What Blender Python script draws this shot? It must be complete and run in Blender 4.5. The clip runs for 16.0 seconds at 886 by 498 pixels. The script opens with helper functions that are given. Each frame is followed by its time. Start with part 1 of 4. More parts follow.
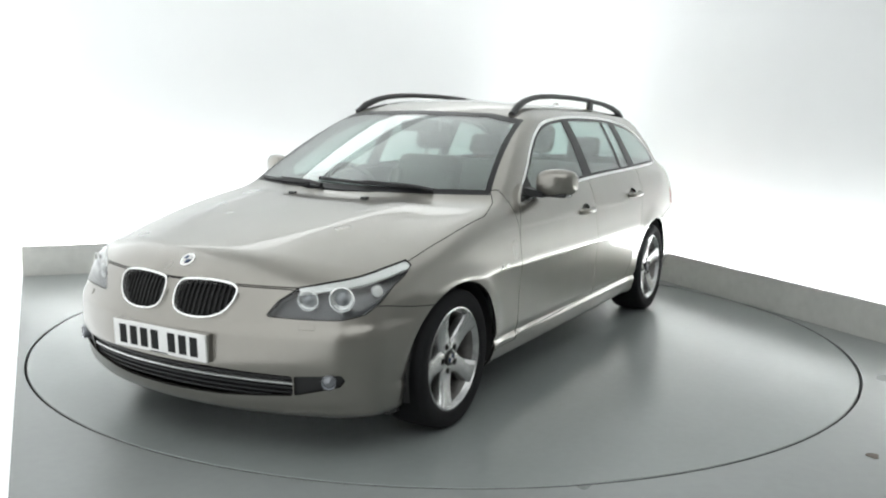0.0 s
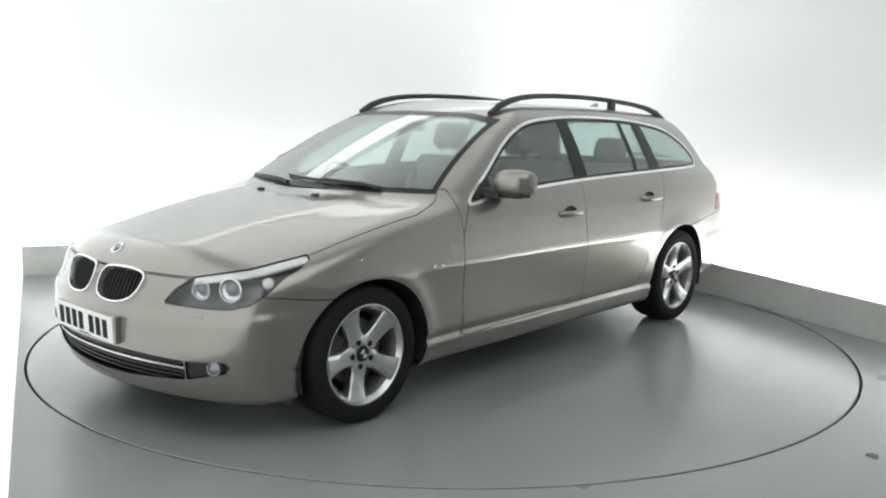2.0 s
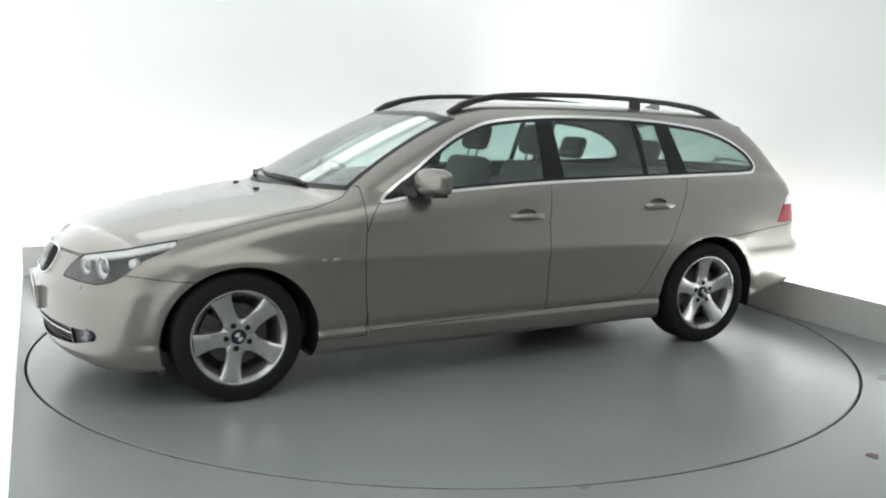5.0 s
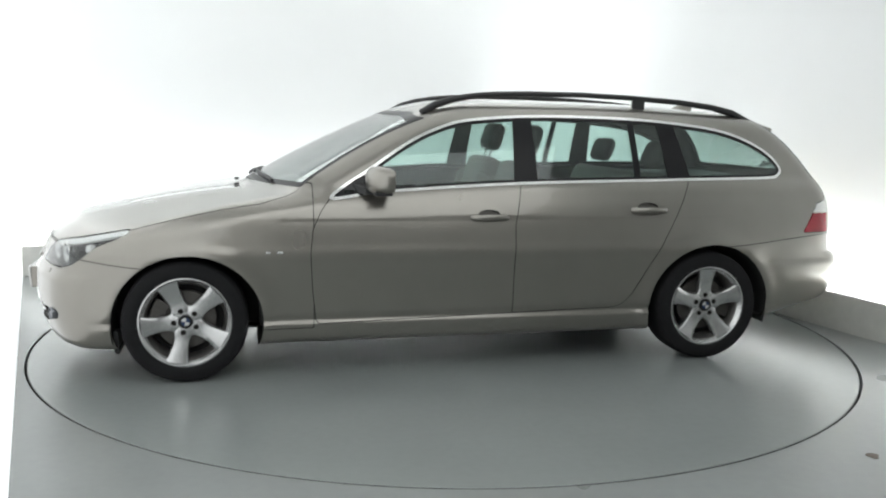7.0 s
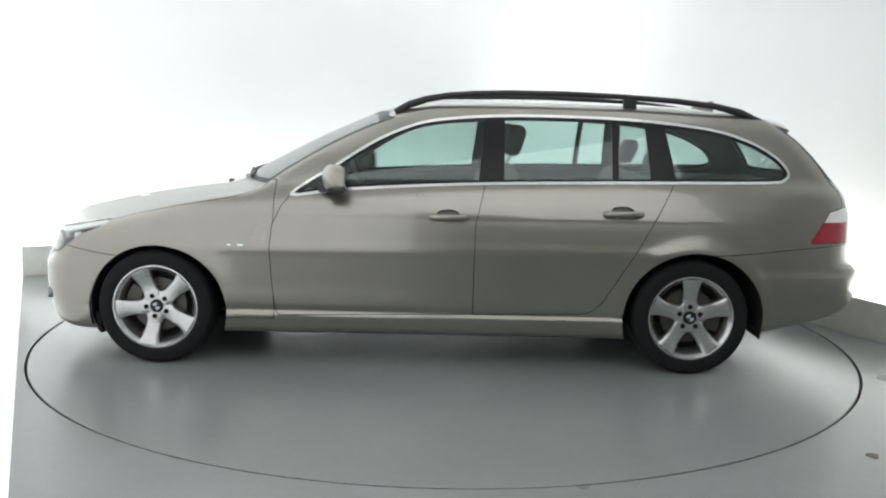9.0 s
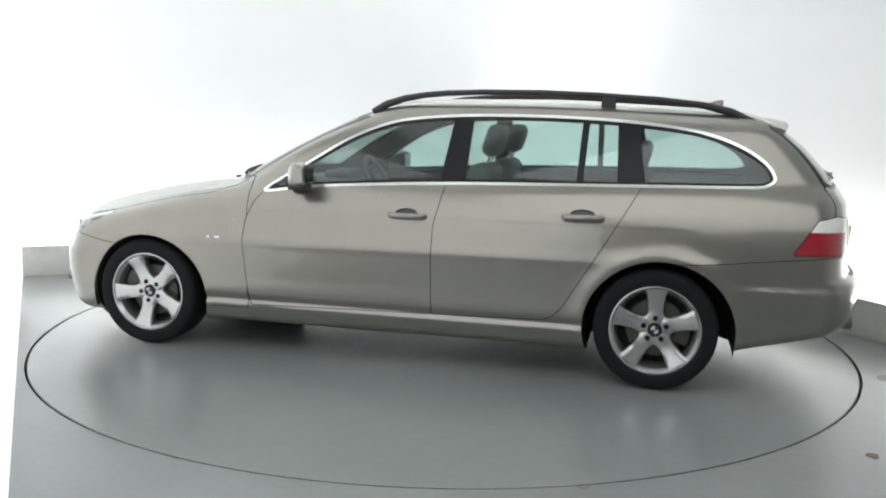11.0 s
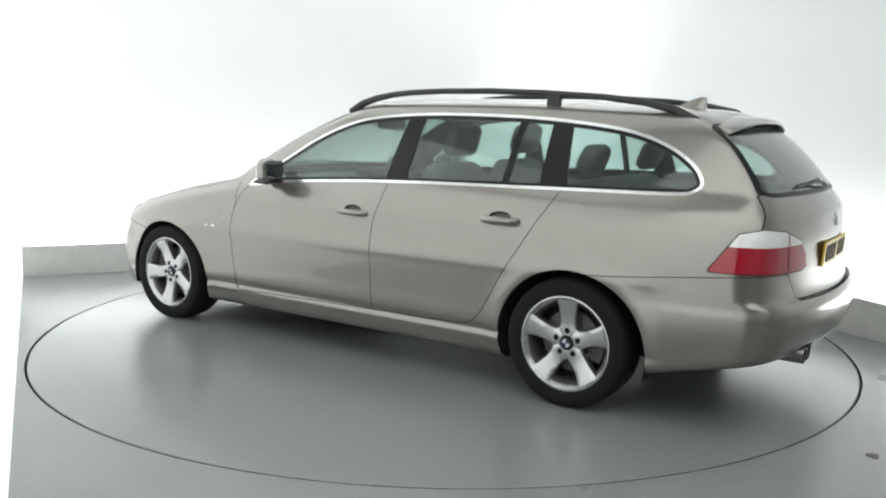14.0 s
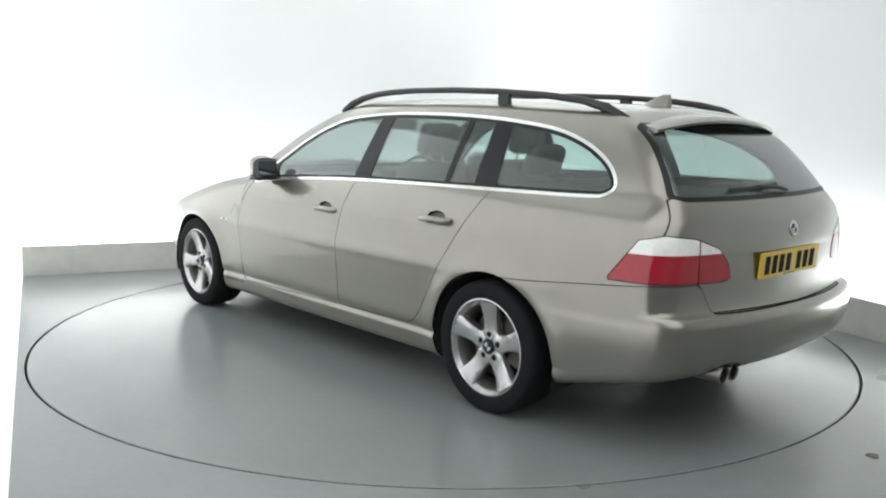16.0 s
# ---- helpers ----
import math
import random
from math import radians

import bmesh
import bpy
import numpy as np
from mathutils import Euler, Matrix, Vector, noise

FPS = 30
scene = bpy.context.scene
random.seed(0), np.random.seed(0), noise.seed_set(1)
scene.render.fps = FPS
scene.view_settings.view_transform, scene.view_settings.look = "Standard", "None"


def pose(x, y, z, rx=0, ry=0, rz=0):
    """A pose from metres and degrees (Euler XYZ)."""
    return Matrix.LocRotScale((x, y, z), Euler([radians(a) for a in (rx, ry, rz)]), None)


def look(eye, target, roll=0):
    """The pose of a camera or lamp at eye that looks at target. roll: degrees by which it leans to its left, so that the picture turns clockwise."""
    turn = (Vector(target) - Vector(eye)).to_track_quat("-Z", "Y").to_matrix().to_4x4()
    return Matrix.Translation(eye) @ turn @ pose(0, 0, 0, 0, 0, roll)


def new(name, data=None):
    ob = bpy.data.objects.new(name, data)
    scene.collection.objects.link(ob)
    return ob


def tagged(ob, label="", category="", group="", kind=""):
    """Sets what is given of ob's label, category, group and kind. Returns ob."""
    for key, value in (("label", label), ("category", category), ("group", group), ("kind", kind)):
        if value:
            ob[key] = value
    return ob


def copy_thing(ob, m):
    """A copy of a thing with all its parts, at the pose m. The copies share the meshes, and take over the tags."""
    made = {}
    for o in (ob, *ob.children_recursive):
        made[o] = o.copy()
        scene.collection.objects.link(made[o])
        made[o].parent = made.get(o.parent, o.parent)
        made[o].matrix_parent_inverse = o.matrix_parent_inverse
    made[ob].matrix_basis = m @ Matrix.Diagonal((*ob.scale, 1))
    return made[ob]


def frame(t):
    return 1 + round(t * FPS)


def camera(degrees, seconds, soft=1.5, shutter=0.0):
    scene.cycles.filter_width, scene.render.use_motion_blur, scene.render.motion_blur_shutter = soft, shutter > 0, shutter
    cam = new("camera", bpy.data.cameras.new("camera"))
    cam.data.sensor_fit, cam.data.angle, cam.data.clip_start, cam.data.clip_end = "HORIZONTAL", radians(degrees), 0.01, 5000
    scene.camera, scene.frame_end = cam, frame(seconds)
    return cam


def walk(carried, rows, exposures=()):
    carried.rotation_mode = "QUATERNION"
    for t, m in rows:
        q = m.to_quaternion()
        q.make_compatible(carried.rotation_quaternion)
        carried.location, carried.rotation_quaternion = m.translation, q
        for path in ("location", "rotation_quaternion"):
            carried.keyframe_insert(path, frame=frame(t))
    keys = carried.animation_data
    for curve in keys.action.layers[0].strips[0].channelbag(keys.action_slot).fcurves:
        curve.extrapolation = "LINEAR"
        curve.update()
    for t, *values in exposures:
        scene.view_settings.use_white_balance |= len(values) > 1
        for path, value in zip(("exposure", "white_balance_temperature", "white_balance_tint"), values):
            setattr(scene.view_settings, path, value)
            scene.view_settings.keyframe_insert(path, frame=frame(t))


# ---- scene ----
# ---- camera: it stands still beside the turntable ----
cam = camera(54.51, 16.0, soft=2.1)
EYE = (0.0, -5.457, 1.357)
YAW, PITCH = radians(-0.16), radians(8.767)
AIM = (EYE[0] + math.sin(YAW) * math.cos(PITCH), EYE[1] + math.cos(YAW) * math.cos(PITCH), EYE[2] - math.sin(PITCH))
STAND = look(EYE, AIM, 1.176)
walk(cam, [(0.0, STAND), (16.0, STAND)])

# the car's heading on the turntable, degrees, and where the turning axis lies in the car's own frame
HEADING = [(0.0, 240.37), (0.5, 237.63), (1.0, 234.70), (1.5, 231.53), (2.0, 228.11), (2.5, 224.59), (3.0, 221.03),
           (3.5, 217.50), (4.0, 214.03), (6.5, 196.96), (7.0, 193.56), (7.5, 190.18), (8.0, 186.79), (8.5, 183.38),
           (9.0, 179.95), (11.5, 162.91), (12.0, 159.53), (12.5, 156.17), (13.0, 152.79), (13.5, 149.42),
           (14.0, 146.04), (14.5, 142.64), (15.0, 139.22), (15.5, 135.82), (16.0, 132.40)]
AXIS = (-0.116, -0.0515)
RING = 2.455

# ---- world, lights and exposure ----
world = bpy.data.worlds.new("world")
scene.world = world
world.use_nodes = True
world.node_tree.nodes["Background"].inputs[0].default_value = (0.8, 0.85, 0.9, 1)
world.node_tree.nodes["Background"].inputs[1].default_value = 0.05
scene.view_settings.exposure = -0.11

ROOM_TURN = radians(23.97)
CU, SU = math.cos(ROOM_TURN), math.sin(ROOM_TURN)


def room(u, v, z=0.0):
    """A place from the room's own axes: u along the back wall, v towards it."""
    return Vector((CU * u - SU * v, SU * u + CU * v, z))


BACK, RIGHT, LEFT, FRONT = 2.67, 2.45, -2.47, -9.0
COVE, PLINTH, CEIL = 0.30, 0.245, 3.3


def area_lamp(name, eye, target, sx, sy, power, colour=(1, 1, 1)):
    data = bpy.data.lights.new(name, "AREA")
    data.shape, data.size, data.size_y, data.energy, data.color = "RECTANGLE", sx, sy, power, colour
    ob = new(name, data)
    ob.matrix_basis = look(eye, target)
    return ob


def tube_lamp(name, p, q, power, up, width=0.12):
    """A long lamp lying from p to q that shines towards up."""
    mid, along = (p + q) / 2, (q - p)
    data = bpy.data.lights.new(name, "AREA")
    data.shape, data.size, data.size_y, data.energy = "RECTANGLE", along.length, width, power
    data.color = (0.97, 1.0, 0.995)
    ob = new(name, data)
    zax = -Vector(up).normalized()
    xax = along.normalized()
    yax = zax.cross(xax)
    m = Matrix((xax, yax, zax)).transposed().to_4x4()
    ob.matrix_basis = Matrix.Translation(mid) @ m
    return ob


back_n = room(0, 1) - room(0, 0)
right_n = room(1, 0) - room(0, 0)
tube_lamp("cove_lamp_back", room(LEFT + 0.1, BACK + 0.15, 0.10), room(RIGHT - 0.7, BACK + 0.15, 0.10), 88, Vector((0, 0, 1)) + 0.35 * back_n)
tube_lamp("cove_lamp_side", room(RIGHT + 0.15, BACK - 0.7, 0.10), room(RIGHT + 0.15, -2.2, 0.10), 69, Vector((0, 0, 1)) + 0.35 * right_n)
tube_lamp("cornice_lamp_back", room(LEFT + 0.1, BACK - 0.20, CEIL - 0.05), room(RIGHT - 0.3, BACK - 0.20, CEIL - 0.05), 15, Vector((0, 0, -1)), 0.75)
# broad unseen fill added overhead for general brightness
tube_lamp("ceiling_fill", room(-1.8, 0.1, CEIL - 0.03), room(1.8, 0.1, CEIL - 0.03), 23, (0, 0, -1), 3.4)
# unseen fill added behind the camera to light the car's near side
tube_lamp("hall_fill", room(-2.3, -5.0, CEIL - 0.03), room(1.0, -5.0, CEIL - 0.03), 76, (0, 0, -1), 5.2)

# ---- materials ----


def finish(m, nt, b, tc, scale, bump):
    """Adds fine relief to a material."""
    if bump:
        n = nt.nodes.new("ShaderNodeTexNoise")
        n.inputs["Scale"].default_value, n.inputs["Detail"].default_value = scale * 4, 6
        nt.links.new(tc.outputs["Object"], n.inputs["Vector"])
        bp = nt.nodes.new("ShaderNodeBump")
        bp.inputs["Strength"].default_value, bp.inputs["Distance"].default_value = bump, 0.003
        nt.links.new(n.outputs["Fac"], bp.inputs["Height"])
        nt.links.new(bp.outputs["Normal"], b.inputs["Normal"])
    return m


def shader(name, colour, rough=0.5, metal=0.0, grain=0.0, scale=20.0, bump=0.0, coat=0.0, spec=0.5, stain=0.0):
    m = bpy.data.materials.new(name)
    m.use_nodes = True
    nt = m.node_tree
    b = nt.nodes["Principled BSDF"]
    b.inputs["Base Color"].default_value = (*colour, 1)
    b.inputs["Roughness"].default_value = rough
    b.inputs["Metallic"].default_value = metal
    b.inputs["Specular IOR Level"].default_value = spec
    b.inputs["Coat Weight"].default_value = coat
    b.inputs["Coat Roughness"].default_value = 0.04
    tc = nt.nodes.new("ShaderNodeTexCoord")
    if grain or stain:
        col = None
        for amount, sc in ((grain, scale), (stain, scale * 0.06)):
            if not amount:
                continue
            n = nt.nodes.new("ShaderNodeTexNoise")
            n.inputs["Scale"].default_value, n.inputs["Detail"].default_value = sc, 2
            nt.links.new(tc.outputs["Object"], n.inputs["Vector"])
            r = nt.nodes.new("ShaderNodeMapRange")
            r.inputs["To Min"].default_value, r.inputs["To Max"].default_value = 1 - 2.2 * amount, 1 + 2.2 * amount
            nt.links.new(n.outputs["Fac"], r.inputs["Value"])
            mix = nt.nodes.new("ShaderNodeVectorMath")
            mix.operation = "SCALE"
            if col is None:
                mix.inputs[0].default_value = colour
            else:
                nt.links.new(col, mix.inputs[0])
            nt.links.new(r.outputs["Result"], mix.inputs["Scale"])
            col = mix.outputs[0]
            last = n
        nt.links.new(col, b.inputs["Base Color"])
        if not stain:
            return finish(m, nt, b, tc, scale, bump)
        rr = nt.nodes.new("ShaderNodeMapRange")
        rr.inputs["To Min"].default_value, rr.inputs["To Max"].default_value = max(rough - 0.05, 0.02), min(rough + 0.05, 1)
        nt.links.new(last.outputs["Fac"], rr.inputs["Value"])
        nt.links.new(rr.outputs["Result"], b.inputs["Roughness"])
    return finish(m, nt, b, tc, scale, bump)


def glass(name, tint, gloss_rough=0.0, low=0.04, power=4.2):
    """A tinted pane: see-through, with a mirror-like gloss that grows towards grazing angles."""
    m = bpy.data.materials.new(name)
    m.use_nodes = True
    nt = m.node_tree
    nt.nodes.remove(nt.nodes["Principled BSDF"])
    out = nt.nodes["Material Output"]
    t, g = nt.nodes.new("ShaderNodeBsdfTransparent"), nt.nodes.new("ShaderNodeBsdfGlossy")
    f, mix = nt.nodes.new("ShaderNodeLayerWeight"), nt.nodes.new("ShaderNodeMixShader")
    p, r = nt.nodes.new("ShaderNodeMath"), nt.nodes.new("ShaderNodeMapRange")
    p.operation = "POWER"
    p.inputs[1].default_value = power
    r.inputs["To Min"].default_value = low
    t.inputs["Color"].default_value = (*tint, 1)
    g.inputs["Roughness"].default_value = gloss_rough
    f.inputs["Blend"].default_value = 0.5
    nt.links.new(f.outputs["Facing"], p.inputs[0])
    nt.links.new(p.outputs[0], r.inputs["Value"])
    nt.links.new(r.outputs["Result"], mix.inputs[0])
    nt.links.new(t.outputs[0], mix.inputs[1])
    nt.links.new(g.outputs[0], mix.inputs[2])
    nt.links.new(mix.outputs[0], out.inputs["Surface"])
    return m


def car_paint(name, colour):
    """Metallic paint: a fine flake under a clear coat."""
    m = shader(name, colour, rough=0.29, metal=0.85, coat=1.0)
    nt = m.node_tree
    b = nt.nodes["Principled BSDF"]
    tc = nt.nodes.new("ShaderNodeTexCoord")
    v = nt.nodes.new("ShaderNodeTexNoise")
    v.inputs["Scale"].default_value = 7
    nt.links.new(tc.outputs["Object"], v.inputs["Vector"])
    n = nt.nodes.new("ShaderNodeTexNoise")
    n.inputs["Scale"].default_value = 3.0
    nt.links.new(tc.outputs["Object"], n.inputs["Vector"])
    r = nt.nodes.new("ShaderNodeMapRange")
    r.inputs["To Min"].default_value, r.inputs["To Max"].default_value = 0.95, 1.05
    nt.links.new(v.outputs["Fac"], r.inputs["Value"])
    s = nt.nodes.new("ShaderNodeVectorMath")
    s.operation = "SCALE"
    s.inputs[0].default_value = colour
    nt.links.new(r.outputs["Result"], s.inputs["Scale"])
    nt.links.new(s.outputs[0], b.inputs["Base Color"])
    r2 = nt.nodes.new("ShaderNodeMapRange")
    r2.inputs["To Min"].default_value, r2.inputs["To Max"].default_value = 0.26, 0.31
    nt.links.new(n.outputs["Fac"], r2.inputs["Value"])
    nt.links.new(r2.outputs["Result"], b.inputs["Roughness"])
    return m


WHITE = shader("white_wall_paint", (0.82, 0.83, 0.83), 0.7, grain=0.01, scale=1.5)
# white wall with emission added to brighten it and the car; no lamp behind
GLOW = shader("glowing_white_wall", (0.8, 0.81, 0.82), 0.7)
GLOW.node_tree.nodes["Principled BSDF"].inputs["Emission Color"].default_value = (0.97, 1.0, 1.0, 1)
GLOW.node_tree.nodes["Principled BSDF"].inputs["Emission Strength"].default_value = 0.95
CEILING = shader("ceiling_paint", (0.66, 0.67, 0.67), 0.8, grain=0.03, scale=8, stain=0.02)
GREY_WALL = shader("pale_added_wall", (0.62, 0.62, 0.61), 0.8, grain=0.04, scale=6, stain=0.04)
PLINTH_M = shader("plinth_paint", (0.55, 0.55, 0.52), 0.6, grain=0.05, scale=14, bump=0.1, stain=0.06)
FLOOR_M = shader("grey_floor_paint", (0.240, 0.255, 0.249), 0.29, grain=0.03, scale=22, stain=0.06, bump=0.05)
DISC_M = shader("turntable_paint", (0.228, 0.246, 0.241), 0.24, grain=0.02, scale=24, stain=0.035, bump=0.03)
GAP_M = shader("dark_gap", (0.016, 0.015, 0.014), 0.9, spec=0.05)
PAINT = car_paint("champagne_metallic_paint", (0.272, 0.257, 0.231))
BLACK = shader("satin_black_plastic", (0.018, 0.018, 0.019), 0.45, grain=0.05, scale=20)
GLOSSBLACK = shader("gloss_black_trim", (0.010, 0.010, 0.011), 0.3, spec=0.25)
UNDER = shader("underbody_black", (0.012, 0.012, 0.012), 0.9, grain=0.2, scale=15)
CHROME = shader("chrome", (0.86, 0.86, 0.85), 0.22, 0.9)
SATIN = shader("satin_aluminium", (0.70, 0.70, 0.69), 0.22, 1.0)
RUBBER = shader("tyre_rubber", (0.011, 0.011, 0.012), 0.85, grain=0.08, scale=25, spec=0.2)
ALLOY = shader("silver_alloy", (0.52, 0.52, 0.52), 0.27, 0.95, grain=0.02, scale=40)
# silver alloy with the shade inside the rim put into its colour
BARREL = shader("shaded_barrel_alloy", (0.13, 0.125, 0.12), 0.45, 0.7, grain=0.12, scale=30)
IRON = shader("brake_iron", (0.09, 0.085, 0.08), 0.45, 0.8, grain=0.08, scale=30)
SEAT = shader("beige_grey_leather", (0.22, 0.21, 0.19), 0.55, grain=0.05, scale=8)
TRIM = shader("dark_cabin_trim", (0.055, 0.055, 0.053), 0.6, grain=0.05, scale=10)
LINER = shader("pale_headliner", (0.38, 0.37, 0.34), 0.9, grain=0.05, scale=40)
SIDE_GLASS = glass("green_tinted_glass", (0.79, 0.87, 0.85), low=0.06, power=3.3)
SCREEN_GLASS = glass("windscreen_glass", (0.84, 0.91, 0.89), low=0.05, power=2.6)
LAMP_GLASS = glass("clear_lamp_lens", (0.93, 0.94, 0.94))
RED_LENS = shader("red_lens", (0.34, 0.008, 0.022), 0.12, grain=0.1, scale=60, coat=0.6)
CLEAR_LENS = shader("frosted_clear_lens", (0.82, 0.82, 0.80), 0.15, grain=0.06, scale=60, coat=0.6)
AMBER = shader("amber_bulb", (0.7, 0.3, 0.05), 0.3)
PLATE_W = shader("white_plate", (0.75, 0.75, 0.74), 0.35, grain=0.03, scale=30)
PLATE_Y = shader("yellow_plate", (0.72, 0.50, 0.03), 0.35, grain=0.03, scale=30)
INK = shader("plate_ink", (0.025, 0.025, 0.025), 0.8, spec=0.1)
BLUE = shader("badge_blue", (0.03, 0.05, 0.11), 0.25)
BADGE_W = shader("badge_white", (0.5, 0.5, 0.5), 0.25)

# ---- mesh helpers ----


def mesh_from(name, verts, faces, mats, normals=None, smooth=True, slots=None):
    me = bpy.data.meshes.new(name)
    me.from_pydata([tuple(v) for v in verts], [], [tuple(int(i) for i in f) for f in faces])
    for m in mats:
        me.materials.append(m)
    me.polygons.foreach_set("use_smooth", [smooth] * len(me.polygons))
    if slots is not None:
        me.polygons.foreach_set("material_index", [int(s) for s in slots])
    me.update()
    return me


def part(name, bm, material, parent=None, label="", smooth=False):
    """Link a bmesh as one mesh object under a thing or under a part."""
    me = bpy.data.meshes.new(name)
    bmesh.ops.recalc_face_normals(bm, faces=bm.faces[:])
    bm.to_mesh(me)
    bm.free()
    for m in (material if isinstance(material, (list, tuple)) else [material]):
        me.materials.append(m)
    me.polygons.foreach_set("use_smooth", [smooth] * len(me.polygons))
    if smooth:
        me.set_sharp_from_angle(angle=radians(35))
    ob = new(name, me)
    ob.parent = parent
    if label:
        tagged(ob, label)
    return ob


def box(bm, x0, x1, y0, y1, z0, z1, bevel=0.0, turn=None):
    r = bmesh.ops.create_cube(bm, size=1)
    vs = r["verts"]
    bmesh.ops.scale(bm, vec=(x1 - x0, y1 - y0, z1 - z0), verts=vs)
    bmesh.ops.translate(bm, vec=((x0 + x1) / 2, (y0 + y1) / 2, (z0 + z1) / 2), verts=vs)
    if bevel:
        es = list({e for v in vs for e in v.link_edges})
        out = bmesh.ops.bevel(bm, geom=es, offset=bevel, segments=3, affect="EDGES", profile=0.5)
        vs = list(set(out["verts"]) | {v for v in vs if v.is_valid})
    if turn is not None:
        bmesh.ops.transform(bm, matrix=turn, verts=vs)
    return vs


def lathe(bm, profile, steps=48, axis="y", centre=(0, 0, 0), closed=False):
    """Turn a profile of (radius, along) round an axis."""
    rows = []
    for r, a in profile:
        row = []
        for k in range(steps):
            t = 2 * math.pi * k / steps
            c, s = r * math.cos(t), r * math.sin(t)
            p = {"y": (c, a, s), "z": (c, s, a), "x": (a, c, s)}[axis]
            row.append(bm.verts.new((p[0] + centre[0], p[1] + centre[1], p[2] + centre[2])))
        rows.append(row)
    pairs = list(zip(rows, rows[1:])) + ([(rows[-1], rows[0])] if closed else [])
    for a, b in pairs:
        for k in range(steps):
            bm.faces.new((a[k], a[(k + 1) % steps], b[(k + 1) % steps], b[k]))
    if not closed:
        for row in (rows[0], rows[-1]):
            bm.faces.new(row)
    return rows


def tube(bm, pts, radius, steps=10, squash=1.0):
    """A round bar along a line of points; radius may be a list."""
    pts = [Vector(p) for p in pts]
    rows = []
    for i, p in enumerate(pts):
        d = (pts[min(i + 1, len(pts) - 1)] - pts[max(i - 1, 0)]).normalized()
        side = d.cross(Vector((0, 0, 1)))
        side = side.normalized() if side.length > 1e-4 else Vector((0, 1, 0))
        up = side.cross(d)
        r = radius[i] if isinstance(radius, (list, tuple)) else radius
        rows.append([bm.verts.new(p + side * (r * math.cos(2 * math.pi * k / steps)) + up * (r * squash * math.sin(2 * math.pi * k / steps))) for k in range(steps)])
    for a, b in zip(rows, rows[1:]):
        for k in range(steps):
            bm.faces.new((a[k], a[(k + 1) % steps], b[(k + 1) % steps], b[k]))
    bm.faces.new(rows[0])
    bm.faces.new(rows[-1])


def slab(bm, corners, z0, z1):
    lo = [bm.verts.new((p[0], p[1], z0)) for p in corners]
    hi = [bm.verts.new((p[0], p[1], z1)) for p in corners]
    bm.faces.new(lo[::-1])
    bm.faces.new(hi)
    n = len(lo)
    for k in range(n):
        bm.faces.new((lo[k], lo[(k + 1) % n], hi[(k + 1) % n], hi[k]))


def room_box(name, u0, u1, v0, v1, z0, z1, material, label, category, bevel=0.0):
    bm = bmesh.new()
    slab(bm, [room(u0, v0), room(u1, v0), room(u1, v1), room(u0, v1)], z0, z1)
    if bevel:
        bmesh.ops.bevel(bm, geom=bm.edges[:], offset=bevel, segments=2, affect="EDGES")
    return tagged(part(name, bm, material), label, category, kind="structure")


# ---- the room ----
BEND = 1.1


def corner_wall():
    """The rounded corner where the back wall runs into the side wall."""
    bm = bmesh.new()
    cu, cv, n = RIGHT + COVE - BEND, BACK + COVE - BEND, 32
    cols = []
    for k in range(n + 1):
        a = math.pi / 2 * k / n
        cols.append([bm.verts.new(room(cu + r * math.sin(a), cv + r * math.cos(a), z)) for r, z in ((BEND, 0), (BEND, CEIL), (BEND + 0.2, CEIL), (BEND + 0.2, 0))])
    for a, b in zip(cols, cols[1:]):
        for k in range(4):
            bm.faces.new((a[k], a[(k + 1) % 4], b[(k + 1) % 4], b[k]))
    bm.faces.new(cols[0])
    bm.faces.new(cols[-1])
    tagged(part("wall_corner", bm, WHITE, smooth=True), "rounded white studio wall corner, lit from below", "wall", kind="structure")


